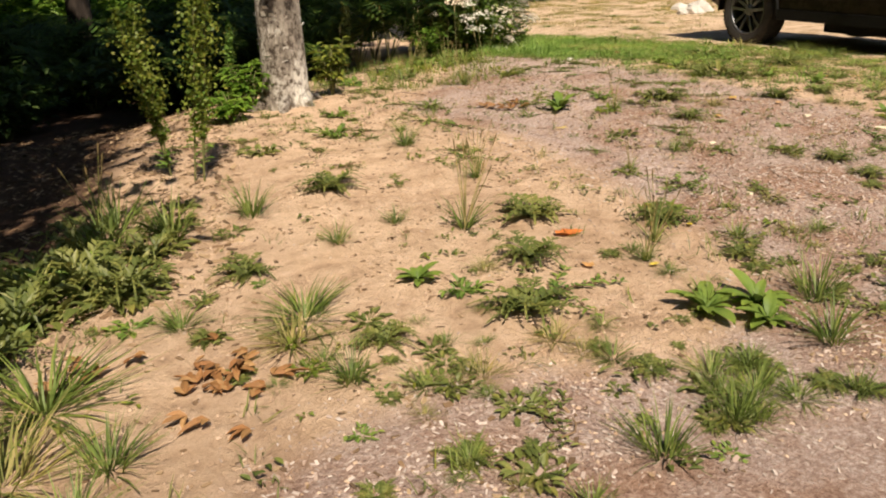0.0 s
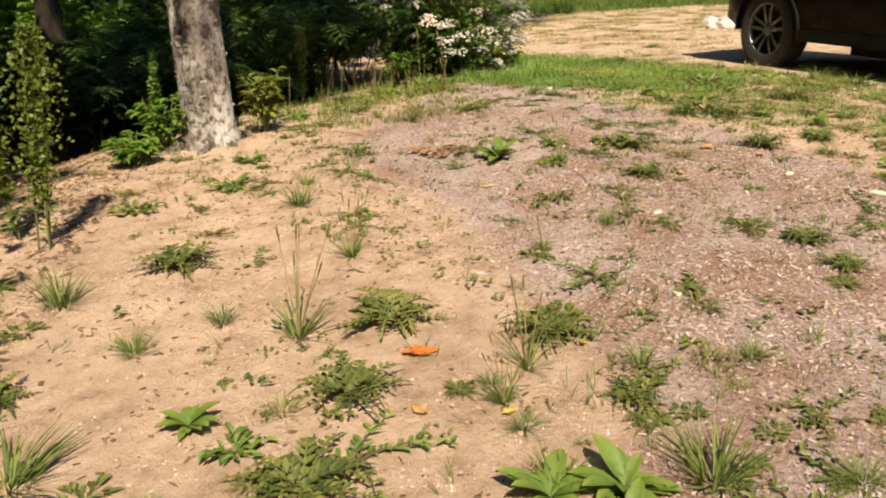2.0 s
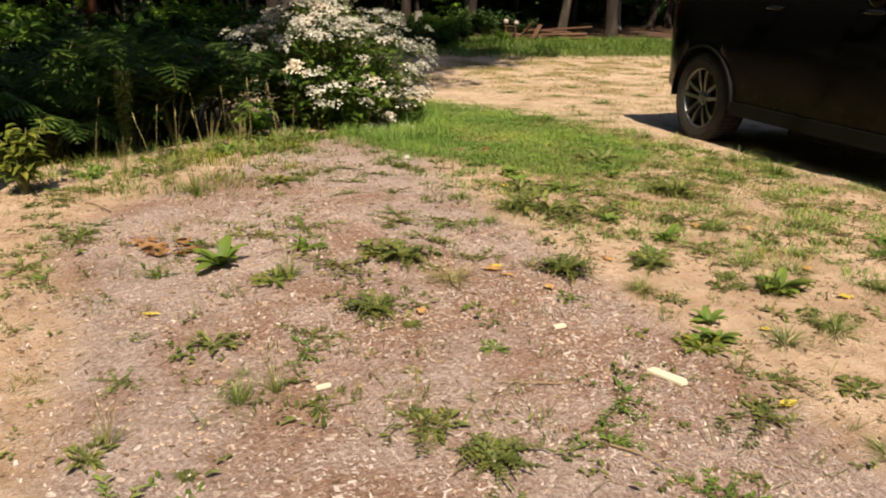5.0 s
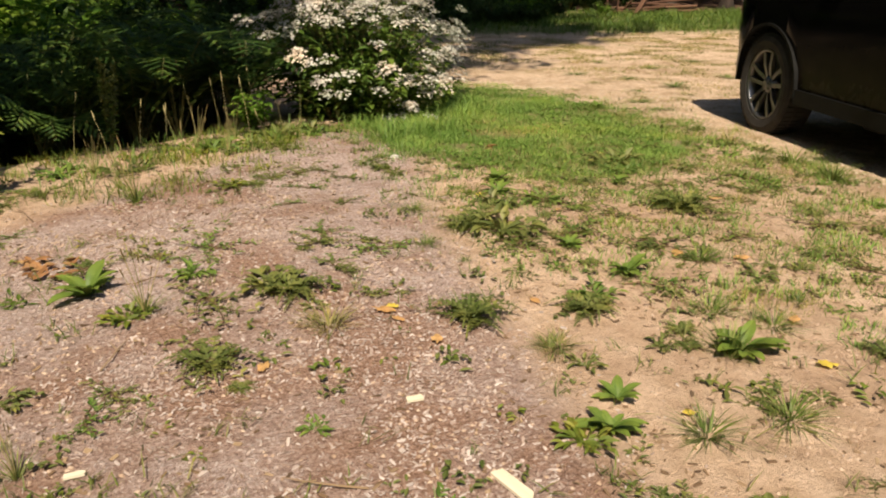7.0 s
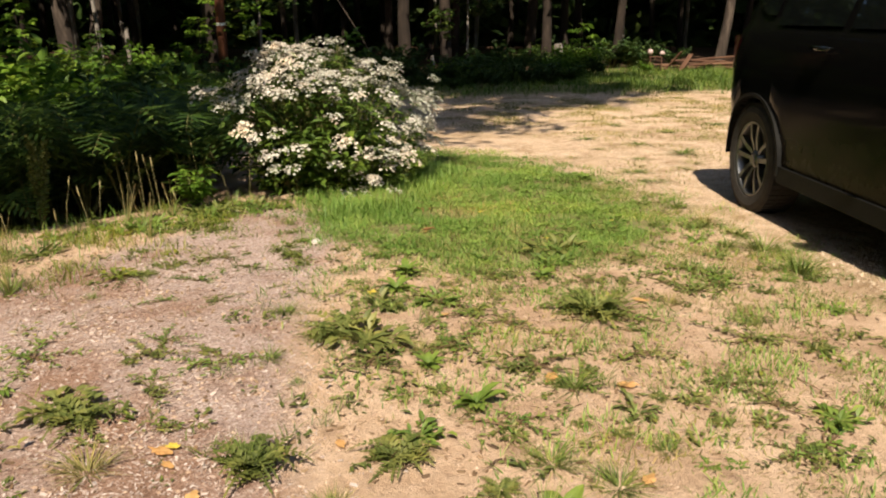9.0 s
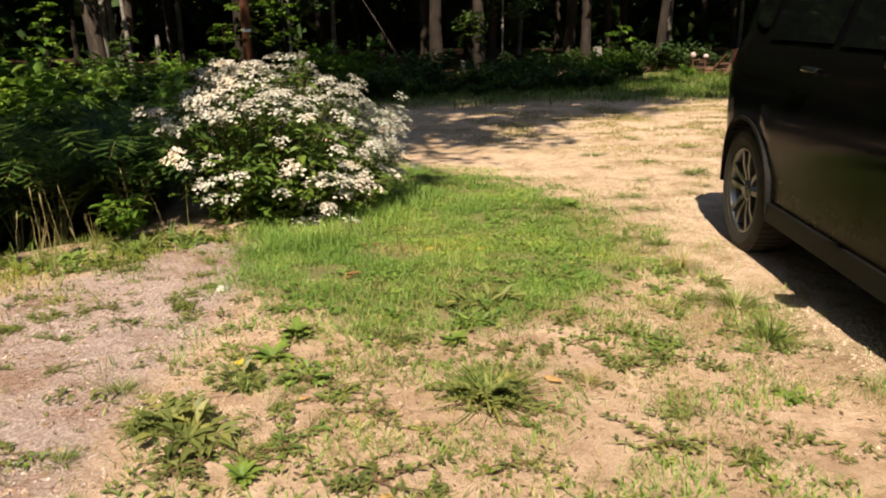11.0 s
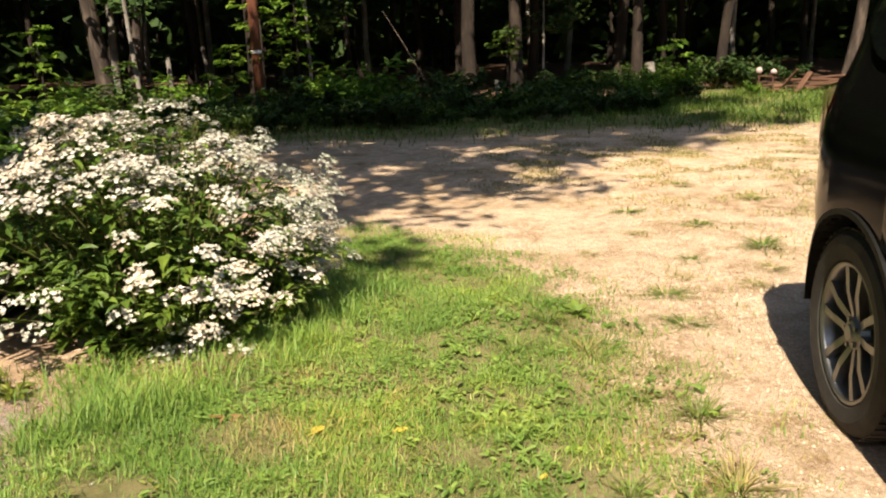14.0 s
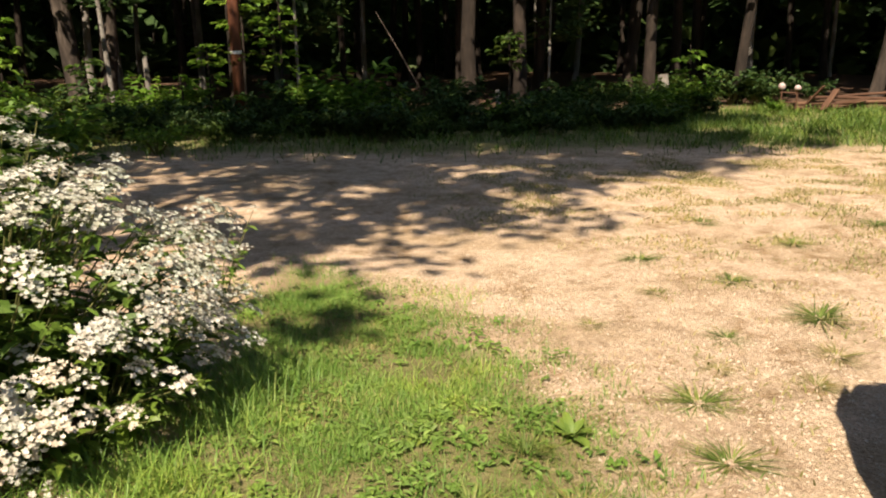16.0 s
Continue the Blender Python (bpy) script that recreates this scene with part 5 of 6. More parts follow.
for i, (x, y, r) in enumerate([
        (0.75, 3.55, 0.09), (1.36, 4.24, 0.12), (1.84, 4.31, 0.13), (0.68, 1.89, 0.06), (1.02, 1.70, 0.06), (0.55, 2.49, 0.06), (1.29, 2.03, 0.09), (2.35, 2.18, 0.09), (2.57, 2.62, 0.07), (3.75, 3.64, 0.13), (4.84, 3.25, 0.10),
        (4.41, 2.46, 0.09), (3.43, 2.39, 0.08), (2.36, 1.61, 0.05), (3.47, 3.82, 0.1), (3.26, 3.5, 0.09), (4.59, 2.81, 0.06), (4.76, 3.95, 0.17), (5.81, 4.9, 0.12), (3.65, 5.13, 0.1), (2.96, 3.08, 0.08), (5.77, 3.32, 0.06)]):
    weed(LOWS[i % 4], "low_weed", "small low leafy weed on bare ground", "weed", "low leafy weeds", x, y, r * 1.15, 1.0)
for i, (x, y, r) in enumerate([
        (5.56, 3.29, 0.07), (5.95, 3.16, 0.06), (6.18, 3.13, 0.09), (4.88, 2.87, 0.05), (4.86, 4.38, 0.11), (5.11, 4.36, 0.1), (5.93, 5.17, 0.15), (6.72, 4.38, 0.06), (6.88, 4.08, 0.07), (6.51, 4.71, 0.08), (5.23, 4.19, 0.06),
        (2.06, 4.75, 0.1), (2.6, 4.5, 0.08), (0.5, 3.1, 0.16), (0.25, 3.05, 0.2), (0.3, 2.75, 0.18), (0.05, 2.8, 0.22), (0.1, 3.3, 0.25), (-0.2, 3.1, 0.25), (0.42, 2.9, 0.13), (-0.15, 2.6, 0.2), (0.62, 3.3, 0.12), (3.1, 5.8, 0.14), (3.6, 6.3, 0.16), (4.0, 6.55, 0.15), (4.3, 6.75, 0.12), (2.7, 5.9, 0.13), (3.9, 6.2, 0.1)]):
    weed(LOWS[i % 3], "low_weed", "bushy low green weed patch", "weed", "low leafy weeds", x, y, r * 1.3, 1.0)
for i, (x, y, r) in enumerate([(1.61, 2.52, 0.13), (2.11, 1.99, 0.10), (1.99, 3.02, 0.10), (3.07, 2.71, 0.06), (3.32, 3.53, 0.09), (2.62, 2.66, 0.06), (1.97, 1.89, 0.08), (0.42, 3.75, 0.14), (3.1, 5.35, 0.08), (3.5, 6.35, 0.10), (3.75, 6.6, 0.10), (2.9, 5.9, 0.08), (3.2, 5.0, 0.11), (3.68, 6.05, 0.10)]):
    t = thing("seed_grass", "tall wild grass with thin stalks and brown seed heads", "grass", at(x, y, 0, wrng.uniform(0, 6), r), "seeding grasses")
    for nm, me in zip(("blades", "stalk_work", "seed_spray"), SEEDS[i % 3]):
        part(nm, me, None, t)
for i, (x, y) in enumerate([(3.05, 5.62), (3.14, 6.34), (3.4, 5.87), (3.7, 5.9), (3.94, 5.9), (4.12, 6.9), (3.3, 6.55), (2.75, 6.25), (3.44, 5.1), (3.66, 6.56), (3.92, 6.89), (3.83, 5.67), (3.5, 6.75), (4.25, 6.95)]):
    t = thing("straw_stalk", "tall bent straw-coloured grass stalk with a pale seed head", "grass", at(x, y, 0, wrng.uniform(0, 6)), "straw stalks on the bank")
    st, hd, h = Geo(), Geo(), wrng.uniform(0.32, 0.62)
    for k in range(1):
        o = Vector((wrng.uniform(-0.4, 0.4), wrng.uniform(-0.25, 0.25), 1.0)) * h * wrng.uniform(0.6, 1.0)
        st.tube([(0.02 * k, 0, -0.01), o * 0.5 + Vector((0, 0, 0.05)), o], [0.0016, 0.0013, 0.0008], 4, False)
        hd.tube([o, o + o.normalized() * 0.03, o + o.normalized() * 0.065], [0.001, 0.0045, 0.001], 6)
    part("stalk_work", st, M_STRAW, t)
    part("seed_spray", hd, M_STRAW, t)
for i, (x, y, r) in enumerate([(1.21, 2.20, 0.11), (1.86, 1.52, 0.16), (2.02, 1.46, 0.15), (1.95, 1.36, 0.12), (3.11, 3.78, 0.17), (5.05, 3.40, 0.12), (5.13, 2.80, 0.15), (4.51, 2.50, 0.11), (4.60, 2.63, 0.09), (4.97, 4.6, 0.12), (5.71, 4.70, 0.10), (7.08, 7.6, 0.13), (5.05, 4.85, 0.12), (4.95, 3.7, 0.08)]):
    t = thing("plantain", "broadleaf plantain with ribbed bright green leaves", "weed", at(x, y, 0, wrng.uniform(0, 6)), "plantains")
    for k in range(18):
        s = r * wrng.uniform(0.4, 0.95)
        part("leaf", PLEAF, None, t, m=Matrix.Rotation(k * 2.4 + wrng.uniform(-0.2, 0.2), 4, "Z") @ Matrix.Rotation(-wrng.uniform(-0.05, 0.55), 4, "Y") @ Matrix.Scale(s, 4))


def runner_meshes(seed):
    """A creeping weed: bent stems flat on the soil with small leaves along them."""
    rng, st, lv = random.Random(seed), Geo(), Geo()
    for k in range(rng.randint(5, 9)):
        a, p = rng.uniform(0, 6.28), Vector((0, 0, 0.03))
        L, pts = rng.uniform(0.4, 1.1), []
        for i in range(7):
            pts.append(p.copy())
            a += rng.gauss(0, 0.28)
            p = p + Vector((math.cos(a), math.sin(a), 0)) * L / 6
            p.z = 0.05 + 0.07 * rng.random()
            for sg in (-1, 1):
                if rng.random() < 0.75:
                    w = a + sg * rng.uniform(0.5, 1.2)
                    n = rng.uniform(0.11, 0.22)
                    lv.leaf(p, (math.cos(w), math.sin(w), rng.uniform(0.0, 0.5)), (0, 0, 1), n, n * rng.uniform(0.3, 0.5))
        st.tube(pts, [0.020, 0.018, 0.016, 0.014, 0.012, 0.010, 0.006], 4, False)
    return st.mesh("stalk_work", M_RUNNER), lv.mesh("leaves", M_WEED if seed % 2 else M_PLANTAIN)


RUNNERS = [runner_meshes(s) for s in (145, 146, 147, 148, 149)]


def creeper(i, x, y, r):
    t = thing("creeping_weed", "creeping weed with reddish stems spread over the soil", "weed", at(x, y, -0.002, wrng.uniform(0, 6.28), r), "creeping weeds")
    for nm, me in zip(("stalk_work", "leaves"), RUNNERS[i % 5]):
        tagged(part(nm, me, None, t), kind="stuff")


for i, (x, y) in enumerate([(4.82, 3.79), (4.2, 3.91), (3.97, 4.02), (3.55, 4.09), (4.81, 3.21), (6.03, 3.26), (6.04, 3.02), (5.34, 3.65), (5.39, 3.51), (4.23, 3.96), (3.54, 3.57), (2.47, 3.94), (3.38, 2.42), (2.62, 2.33), (2.79, 2.02),
        (3.51, 3.15), (2.32, 2.1), (2.61, 1.42), (1.54, 1.84), (2.32, 1.74), (1.08, 1.34), (6.5, 4.52), (6.29, 3.8), (5.07, 3.85), (4.9, 4.43), (5.11, 4.34), (5.89, 4.16), (5.49, 4.76), (6.53, 4.45)]):
    creeper(i, x, y, wrng.uniform(0.12, 0.2))
crng = random.Random(152)
grown = 0
while grown < 120:
    x, y = crng.uniform(1.2, 7.0), crng.uniform(1.2, 5.6)
    if past_crest(x, y) > -0.1 or crng.random() > (0.12 if x < 4 else 0.25) + 0.75 * clump(x, y, 1.3, 53) * smooth01((x + y - 4) / 3):
        continue
    creeper(grown, x, y, crng.uniform(0.06, 0.15))
    grown += 1


# smaller weeds strewn over the mound
srng2 = random.Random(151)
strewn = 0
while strewn < 170:
    x, y = srng2.uniform(-0.2, 7.0), srng2.uniform(1.0, 6.2)
    if 0.9 < x < 3.3 and 1.7 < y < 4.4 and srng2.random() < 0.85:
        continue
    if past_crest(x, y) > 0.1 or inside(LAWN, x, y) or srng2.random() > 0.15 + clump(x, y, 1.1, 29) * (0.9 if x < 2.2 or x > 4.3 else 0.25):
        continue
    strewn += 1
    r = srng2.uniform(0.035, 0.095)
    k = srng2.choice("RGFFLLLR")
    me = {"R": ROSETTES, "G": TUFTS, "F": FINES, "L": LOWS}[k]
    name, label = {"R": ("rosette_weed", "small toothed rosette weed on bare soil"), "G": ("grass_tuft", "small green grass tuft on bare soil"),
                   "F": ("fine_grass_tuft", "thin low grass tuft on bare soil"), "L": ("low_weed", "tiny low leafy weed on bare soil")}[k]
    weed(me[strewn % 3], name, label, "weed" if k in "RL" else "grass", "small strewn weeds", x, y, r * (1.3 if k == "F" else 1.0), 0.8)
strewn = 0
while strewn < 70:
    x, y = srng2.uniform(0.4, 2.8), srng2.uniform(0.95, 2.0)
    if past_crest(x, y) > 0.1 or srng2.random() > 0.2 + clump(x, y, 1.6, 37):
        continue
    strewn += 1
    k = srng2.choice("RFFGLL")
    me = {"R": ROSETTES, "G": TUFTS, "F": FINES, "L": LOWS}[k]
    name, label = {"R": ("rosette_weed", "small toothed rosette weed on bare soil"), "G": ("grass_tuft", "small green grass tuft on bare soil"),
                   "F": ("fine_grass_tuft", "thin low grass tuft on bare soil"), "L": ("low_weed", "tiny low leafy weed on bare soil")}[k]
    weed(me[strewn % 3], name, label, "weed" if k in "RL" else "grass", "small strewn weeds", x, y, srng2.uniform(0.04, 0.10), 0.85)
for i, (x, y, r) in enumerate([(4.45, 6.72, 0.12), (4.3, 6.6, 0.13), (4.15, 6.5, 0.12), (4.0, 6.45, 0.13), (3.85, 6.3, 0.12), (3.75, 6.15, 0.1), (4.05, 6.25, 0.09), (3.65, 6.45, 0.13), (3.5, 6.2, 0.11), (4.2, 6.75, 0.12), (3.35, 6.4, 0.12), (3.9, 6.65, 0.14), (3.1, 6.25, 0.11), (2.75, 6.1, 0.11)]):
    weed(LOWS[3 - i % 2], "low_weed", "yellow-green leafy weed along the bank", "weed", "bank weeds", x, y, r, 1.2)
for i, (x, y, r) in enumerate([(5.9, 4.95, 0.12), (6.15, 5.2, 0.1), (5.5, 5.05, 0.11), (6.4, 5.6, 0.12), (6.6, 6.2, 0.1), (6.3, 6.6, 0.11), (5.8, 5.6, 0.08), (6.7, 6.9, 0.1), (6.5, 7.6, 0.1), (5.7, 7.2, 0.09), (6.0, 7.8, 0.1), (6.25, 4.9, 0.09), (6.9, 5.35, 0.1), (7.05, 5.65, 0.11), (6.8, 4.95, 0.09), (7.25, 5.45, 0.1), (6.6, 4.6, 0.09), (7.1, 6.5, 0.1), (6.95, 4.55, 0.08), (6.35, 4.4, 0.09)]):
    weed(LOWS[2 - 2 * (i % 2)], "low_weed", "broad-leaved weed clump in the lawn", "weed", "lawn weeds", x, y, r, 1.0)
for i, (x, y, r) in enumerate([(0.25, 2.95, 0.22), (0.0, 2.75, 0.25), (0.35, 2.7, 0.18), (0.1, 3.2, 0.25), (-0.25, 2.9, 0.3), (0.5, 3.0, 0.15), (-0.1, 2.45, 0.2), (0.3, 3.4, 0.22), (-0.3, 3.5, 0.3)]):
    weed(ROSETTES[i % 4], "feathery_weed", "bushy feathery green weed on the bank", "weed", "feathery weeds", x, y, r, 2.2)
for i in range(26):
    x, y = srng2.uniform(-1.2, 4.0), srng2.uniform(7.4, 11)
    if past_crest(x, y) < 0.6:
        continue
    plant_shrub(srng2.choice((1, 1, 0, 3)), x, y, srng2.uniform(0.6, 1.15), "leafy woodland shrub among the ferns", srng2.uniform(0, 6), "shrubs among the ferns")


# leafy shrubs at the birch and tall goldenrod at the edge of the bank
def small_shrub(x, y, r, h, seed, material, label):
    rng = random.Random(seed)
    t = thing("shrub", label, "shrub", at(x, y), "shrubs at the birch")
    st, lv = Geo(), Geo()
    for k in range(13):
        a = k * 2.4
        tip = Vector((math.cos(a) * r * rng.uniform(0.4, 1), math.sin(a) * r * rng.uniform(0.4, 1), h * rng.uniform(0.6, 1)))
        st.tube([(0, 0, -0.03), tip * 0.5 + Vector((0, 0, 0.05)), tip], [0.006, 0.004, 0.002], 5, False)
        for _ in range(13):
            f = rng.uniform(0.3, 1.02)
            lv.leaf(tip * f + unit(rng) * 0.02, Vector((tip.x, tip.y, 0.02)) * 2 + unit(rng, 0.3), (0, 0, 1), rng.uniform(0.06, 0.11), rng.uniform(0.028, 0.045))
    part("stalk_work", st, M_STEM, t)
    part("leaves", lv, material, t)


small_shrub(1.72, 5.5, 0.24, 0.36, 161, M_BRIGHT, "low bright-leaved shrub at the foot of the birch")
small_shrub(2.36, 5.5, 0.15, 0.42, 162, M_YELLOWGREEN, "yellow-green leafy seedling beside the birch")
small_shrub(1.5, 5.2, 0.16, 0.2, 163, M_BRIGHT, "small leafy seedling on the bank")
small_shrub(3.9, 6.75, 0.18, 0.3, 164, M_BRIGHT, "leafy seedling at the edge of the ferns")


def goldenrod(x, y, h, seed, tilt, r=0.085, material=M_YELLOWGREEN):
    rng = random.Random(seed)
    t = thing("goldenrod", "tall goldenrod stem gone to pale seed", "weed", at(x, y), "tall weeds on the bank")
    st, lv, fl = Geo(), Geo(), Geo()
    for k in range(3):
        o = Vector((rng.uniform(-0.03, 0.03), rng.uniform(-0.03, 0.03), 0))
        top = Vector((tilt * h + rng.uniform(-0.06, 0.06), rng.uniform(-0.05, 0.05), h * rng.uniform(0.88, 1)))
        st.tube([o, o + top * 0.5, o + top], [0.005, 0.004, 0.002], 5, False)
        for _ in range(30):
            f = rng.uniform(0.05, 0.9)
            w = unit(rng, 0.4)
            L = 0.065 * (1.2 - 0.75 * f)
            lv.leaf(o + top * f, w + Vector((0, 0, 0.4)), (0, 0, 1), L, L * 0.28)
        for _ in range(420):
            f = rng.uniform(0.16, 1.03) ** 0.8
            ring = (0.3 + 0.7 * smooth01((f - 0.25) / 0.4)) * smooth01((1.06 - f) / 0.22)
            d = unit(rng, 0.6) * r * rng.uniform(0.1, 1.0) * ring * (0.75 + 0.45 * math.sin(f * 40 + k * 2))
            fl.card(o + top * f + d, unit(rng), unit(rng), 0.024, 0.018)
    part("stalk_work", st, M_STEM, t)
    part("leaves", lv, M_GRASS, t)
    tagged(part("flower_plume", fl, material, t), kind="stuff")


goldenrod(0.95, 3.96, 0.94, 171, 0.05, 0.13)
goldenrod(0.86, 4.18, 0.85, 172, -0.12, 0.12)
goldenrod(1.72, 5.95, 0.62, 173, 0.05, 0.03, M_GRASS)
goldenrod(2.95, 6.55, 0.6, 174, 0.08, 0.03, M_WEED)


# ---- fallen leaves, chips of board ----
thing("rock", "small pale stone on the mulch", "rock", at(4.65, 5.54, 0.005), geo=rock(9, 0.03), material=M_ROCK)


def curled_leaf(seed, s, x, y):
    rng, g = random.Random(seed), Geo()
    for k in (-0.7, 0.0, 0.7):
        g.leaf((0, 0, 0.012), (math.cos(k), math.sin(k), rng.uniform(-0.1, 0.25)), (rng.uniform(-0.4, 0.4), rng.uniform(-0.4, 0.4), 1), s * rng.uniform(1.2, 1.9) * (1.3 if k == 0 else 0.9), s * 0.6, 0.28, rng.uniform(-0.25, 0.3))
    thing("fallen_leaf", "dry curled brown fallen oak leaf", "leaf", at(x, y, 0.004, rng.uniform(0, 6)), "brown fallen leaves", g, M_AUTUMN)


def dead_leaf(seed, s, material, name, label, x, y, group=""):
    rng, g = random.Random(seed), Geo()
    vs = [(0, 0, 0.012)]
    n = 14
    for k in range(n):
        a = 6.283 * k / n
        r = s * (1.0 if k % 2 else 0.78) * (1.25 if k in (0, n // 2) else 0.85) * rng.uniform(0.85, 1.15)
        vs.append((r * math.cos(a), r * 0.7 * math.sin(a), 0.008 + 0.22 * s * rng.random()))
    g.add(vs, [(0, k + 1, (k + 1) % n + 1) for k in range(n)])
    thing(name, label, "leaf", at(x, y, 0.002, rng.uniform(0, 6)), group, g, material)


for i, (x, y) in enumerate([(3.59, 3.16), (3.67, 3.05), (4.09, 3.31), (4.12, 3.23), (4.2, 3.05), (5.6, 3.46), (4.6, 3.23), (1.75, 1.95), (6.03, 4.27), (5.11, 4.17), (5.42, 2.92), (5.35, 3.54)]):
    dead_leaf(60 + i, 0.026 + 0.007 * (i % 3), M_TAN, "fallen_leaf", "small dry orange-tan fallen leaf", x, y, "tan fallen leaves")
dead_leaf(1, 0.055, M_ORANGE, "fallen_leaf", "bright orange fallen oak leaf on the sand", 1.88, 2.22)
for i, (x, y) in enumerate(((1.95, 1.83), (2.8, 3.39), (5.31, 2.64), (4.75, 2.51), (4.12, 3.33), (5.70, 4.25), (5.65, 4.20), (2.71, 5.9), (4.85, 4.55), (2.33, 2.02), (5.98, 5.43), (5.79, 6.24), (6.57, 5.85), (6.1, 6.22), (4.41, 2.1))):
    dead_leaf(10 + i, 0.022 + 0.008 * (i % 3), M_YELLOW, "fallen_leaf", "small yellow fallen leaf", x, y, "yellow fallen leaves")
drng = random.Random(180)
for cx, cy, n, spread in ((0.49, 1.99, 16, 0.10), (2.9, 4.11, 14, 0.11), (5.31, 5.62, 2, 0.04), (0.42, 1.85, 8, 0.1), (0.2, 2.2, 6, 0.12), (5.45, 6.4, 2, 0.05)):
    for k in range(n):
        curled_leaf(200 + k + int(cx * 100), drng.uniform(0.028, 0.045), cx + drng.gauss(0, spread * 0.7), cy + drng.gauss(0, spread * 0.7))
for x, y, L, w, yaw in ((4.18, 2.35, 0.13, 0.036, -70), (3.2, 2.68, 0.05, 0.014, 10), (4.05, 2.75, 0.05, 0.02, 5), (2.76, 2.09, 0.022, 0.02, 0)):
    g = Geo()
    k = L / 2
    g.add([(-k, -w * 0.4, 0), (-k * 0.9, w * 0.5, 0), (k * 0.8, w * 0.5, 0), (k, w * 0.1, 0), (k * 0.85, -w * 0.5, 0)] + [(-k, -w * 0.4, 0.008), (-k * 0.9, w * 0.5, 0.010), (k * 0.8, w * 0.5, 0.009), (k, w * 0.1, 0.007), (k * 0.85, -w * 0.5, 0.008)],
          [(4, 3, 2, 1, 0), (5, 6, 7, 8, 9)] + [(i, (i + 1) % 5, (i + 1) % 5 + 5, i + 5) for i in range(5)])
    thing("wood_piece", "pale flat splinter of board on the mulch", "wood", at(x, y, 0.004, radians(yaw)), "pale board splinters", g, M_BOARD)


# ---- small stuff: grass, chips, pebbles, dead bits ----
def stuff(name, geo, material, label, category):
    return tagged(new(name, geo.mesh(name, material)), label, category, kind="stuff")


def grass_of(n, poly, density, lo, hi, width, material, name, label, seed, lean_to=0.8, box=None):
    rng, g = random.Random(seed), Geo()
    xs, ys = [p[0] for p in poly], [p[1] for p in poly]
    b = box or (min(xs) - 0.8, max(xs) + 0.8, min(ys) - 0.8, max(ys) + 0.8)
    made = 0
    while made < n:
        x, y = rng.uniform(b[0], b[1]), rng.uniform(b[2], b[3])
        if rng.random() > density(x, y):
            continue
        made += 1
        patch = 0.75 + 0.5 * (0.5 + 0.5 * noise.noise((x * 1.7, y * 1.7, 5)))
        g.blade((x, y, height(x, y) - 0.004), rng.uniform(0, 6.28), rng.uniform(lo, hi) * patch, width * rng.uniform(0.7, 1.3), rng.uniform(0.05, lean_to), rng.uniform(0.2, 1.1))
    stuff(name, g, material, label, "grass")


def bare(x, y):
    """Worn and littered spots where little grows."""
    return 1.0 - 0.9 * max(math.exp(-((x - cx) ** 2 + ((y - cy) * 1.5) ** 2) / (r * r)) for cx, cy, r in ((5.3, 7.1, 0.3), (5.02, 7.0, 0.22), (5.16, 5.85, 0.16), (6.5, 6.6, 0.15), (5.75, 5.4, 0.16), (6.3, 5.75, 0.13), (6.75, 7.3, 0.2)))


grass_of(62000, LAWN, lambda x, y: edge_blend(LAWN, x, y, 0.42) * (0.12 + 0.88 * clump(x, y, 2.6)) * bare(x, y), 0.022, 0.075, 0.0038, M_GRASS, "lawn_grass", "short green lawn grass beside the drive", 301, 1.15)
grass_of(9000, LAWN, lambda x, y: edge_blend(LAWN, x, y, 0.5) * clump(x, y, 1.3, 41) ** 2, 0.02, 0.08, 0.004, M_DRY, "lawn_straw", "dry yellow blades in the lawn", 308, 1.3)
BUSHFOOT = [(4.75, 6.2), (4.6, 6.95), (5.1, 7.25), (5.6, 7.7), (5.9, 8.6), (6.1, 8.2), (5.8, 7.2), (5.3, 6.5)]
grass_of(4200, BUSHFOOT, lambda x, y: edge_blend(BUSHFOOT, x, y, 0.15) * bare(x, y) * (0.3 + 0.7 * clump(x, y, 3, 43)), 0.07, 0.19, 0.0045, M_GRASS, "long_grass", "longer straggling grass at the foot of the bush", 309, 1.0)
FRINGE = [(4.6, 3.9), (4.7, 5.6), (5.2, 5.4), (6.4, 5.8), (6.9, 7.0), (6.7, 8.8), (6.1, 10.0), (6.9, 9.4), (7.5, 7.6), (7.5, 4.2), (7.2, 2.8), (5.6, 2.6)]
grass_of(11000, FRINGE, lambda x, y: edge_blend(FRINGE, x, y, 0.35) * clump(x, y, 3.3, 2) ** 3, 0.02, 0.06, 0.005, M_GRASS, "sparse_grass", "sparse green grass between bare patches", 302)
grass_of(20000, FRINGE, lambda x, y: edge_blend(FRINGE, x, y, 0.4) * clump(x, y, 2.7, 7) ** 2, 0.012, 0.045, 0.004, M_DRY, "dry_grass", "thin dry yellowed grass on bare soil", 303, 1.3)
CRESTGRASS = [(1.9, 5.9), (2.6, 5.5), (3.3, 5.0), (4.4, 6.3), (4.75, 6.95), (4.3, 7.05), (3.2, 6.8)]
grass_of(2400, CRESTGRASS, lambda x, y: edge_blend(CRESTGRASS, x, y, 0.3) * clump(x, y, 2.4, 4) ** 2.5, 0.03, 0.12, 0.005, M_YELLOWGREEN, "bank_grass", "straggly yellow-green grass along the bank", 304)
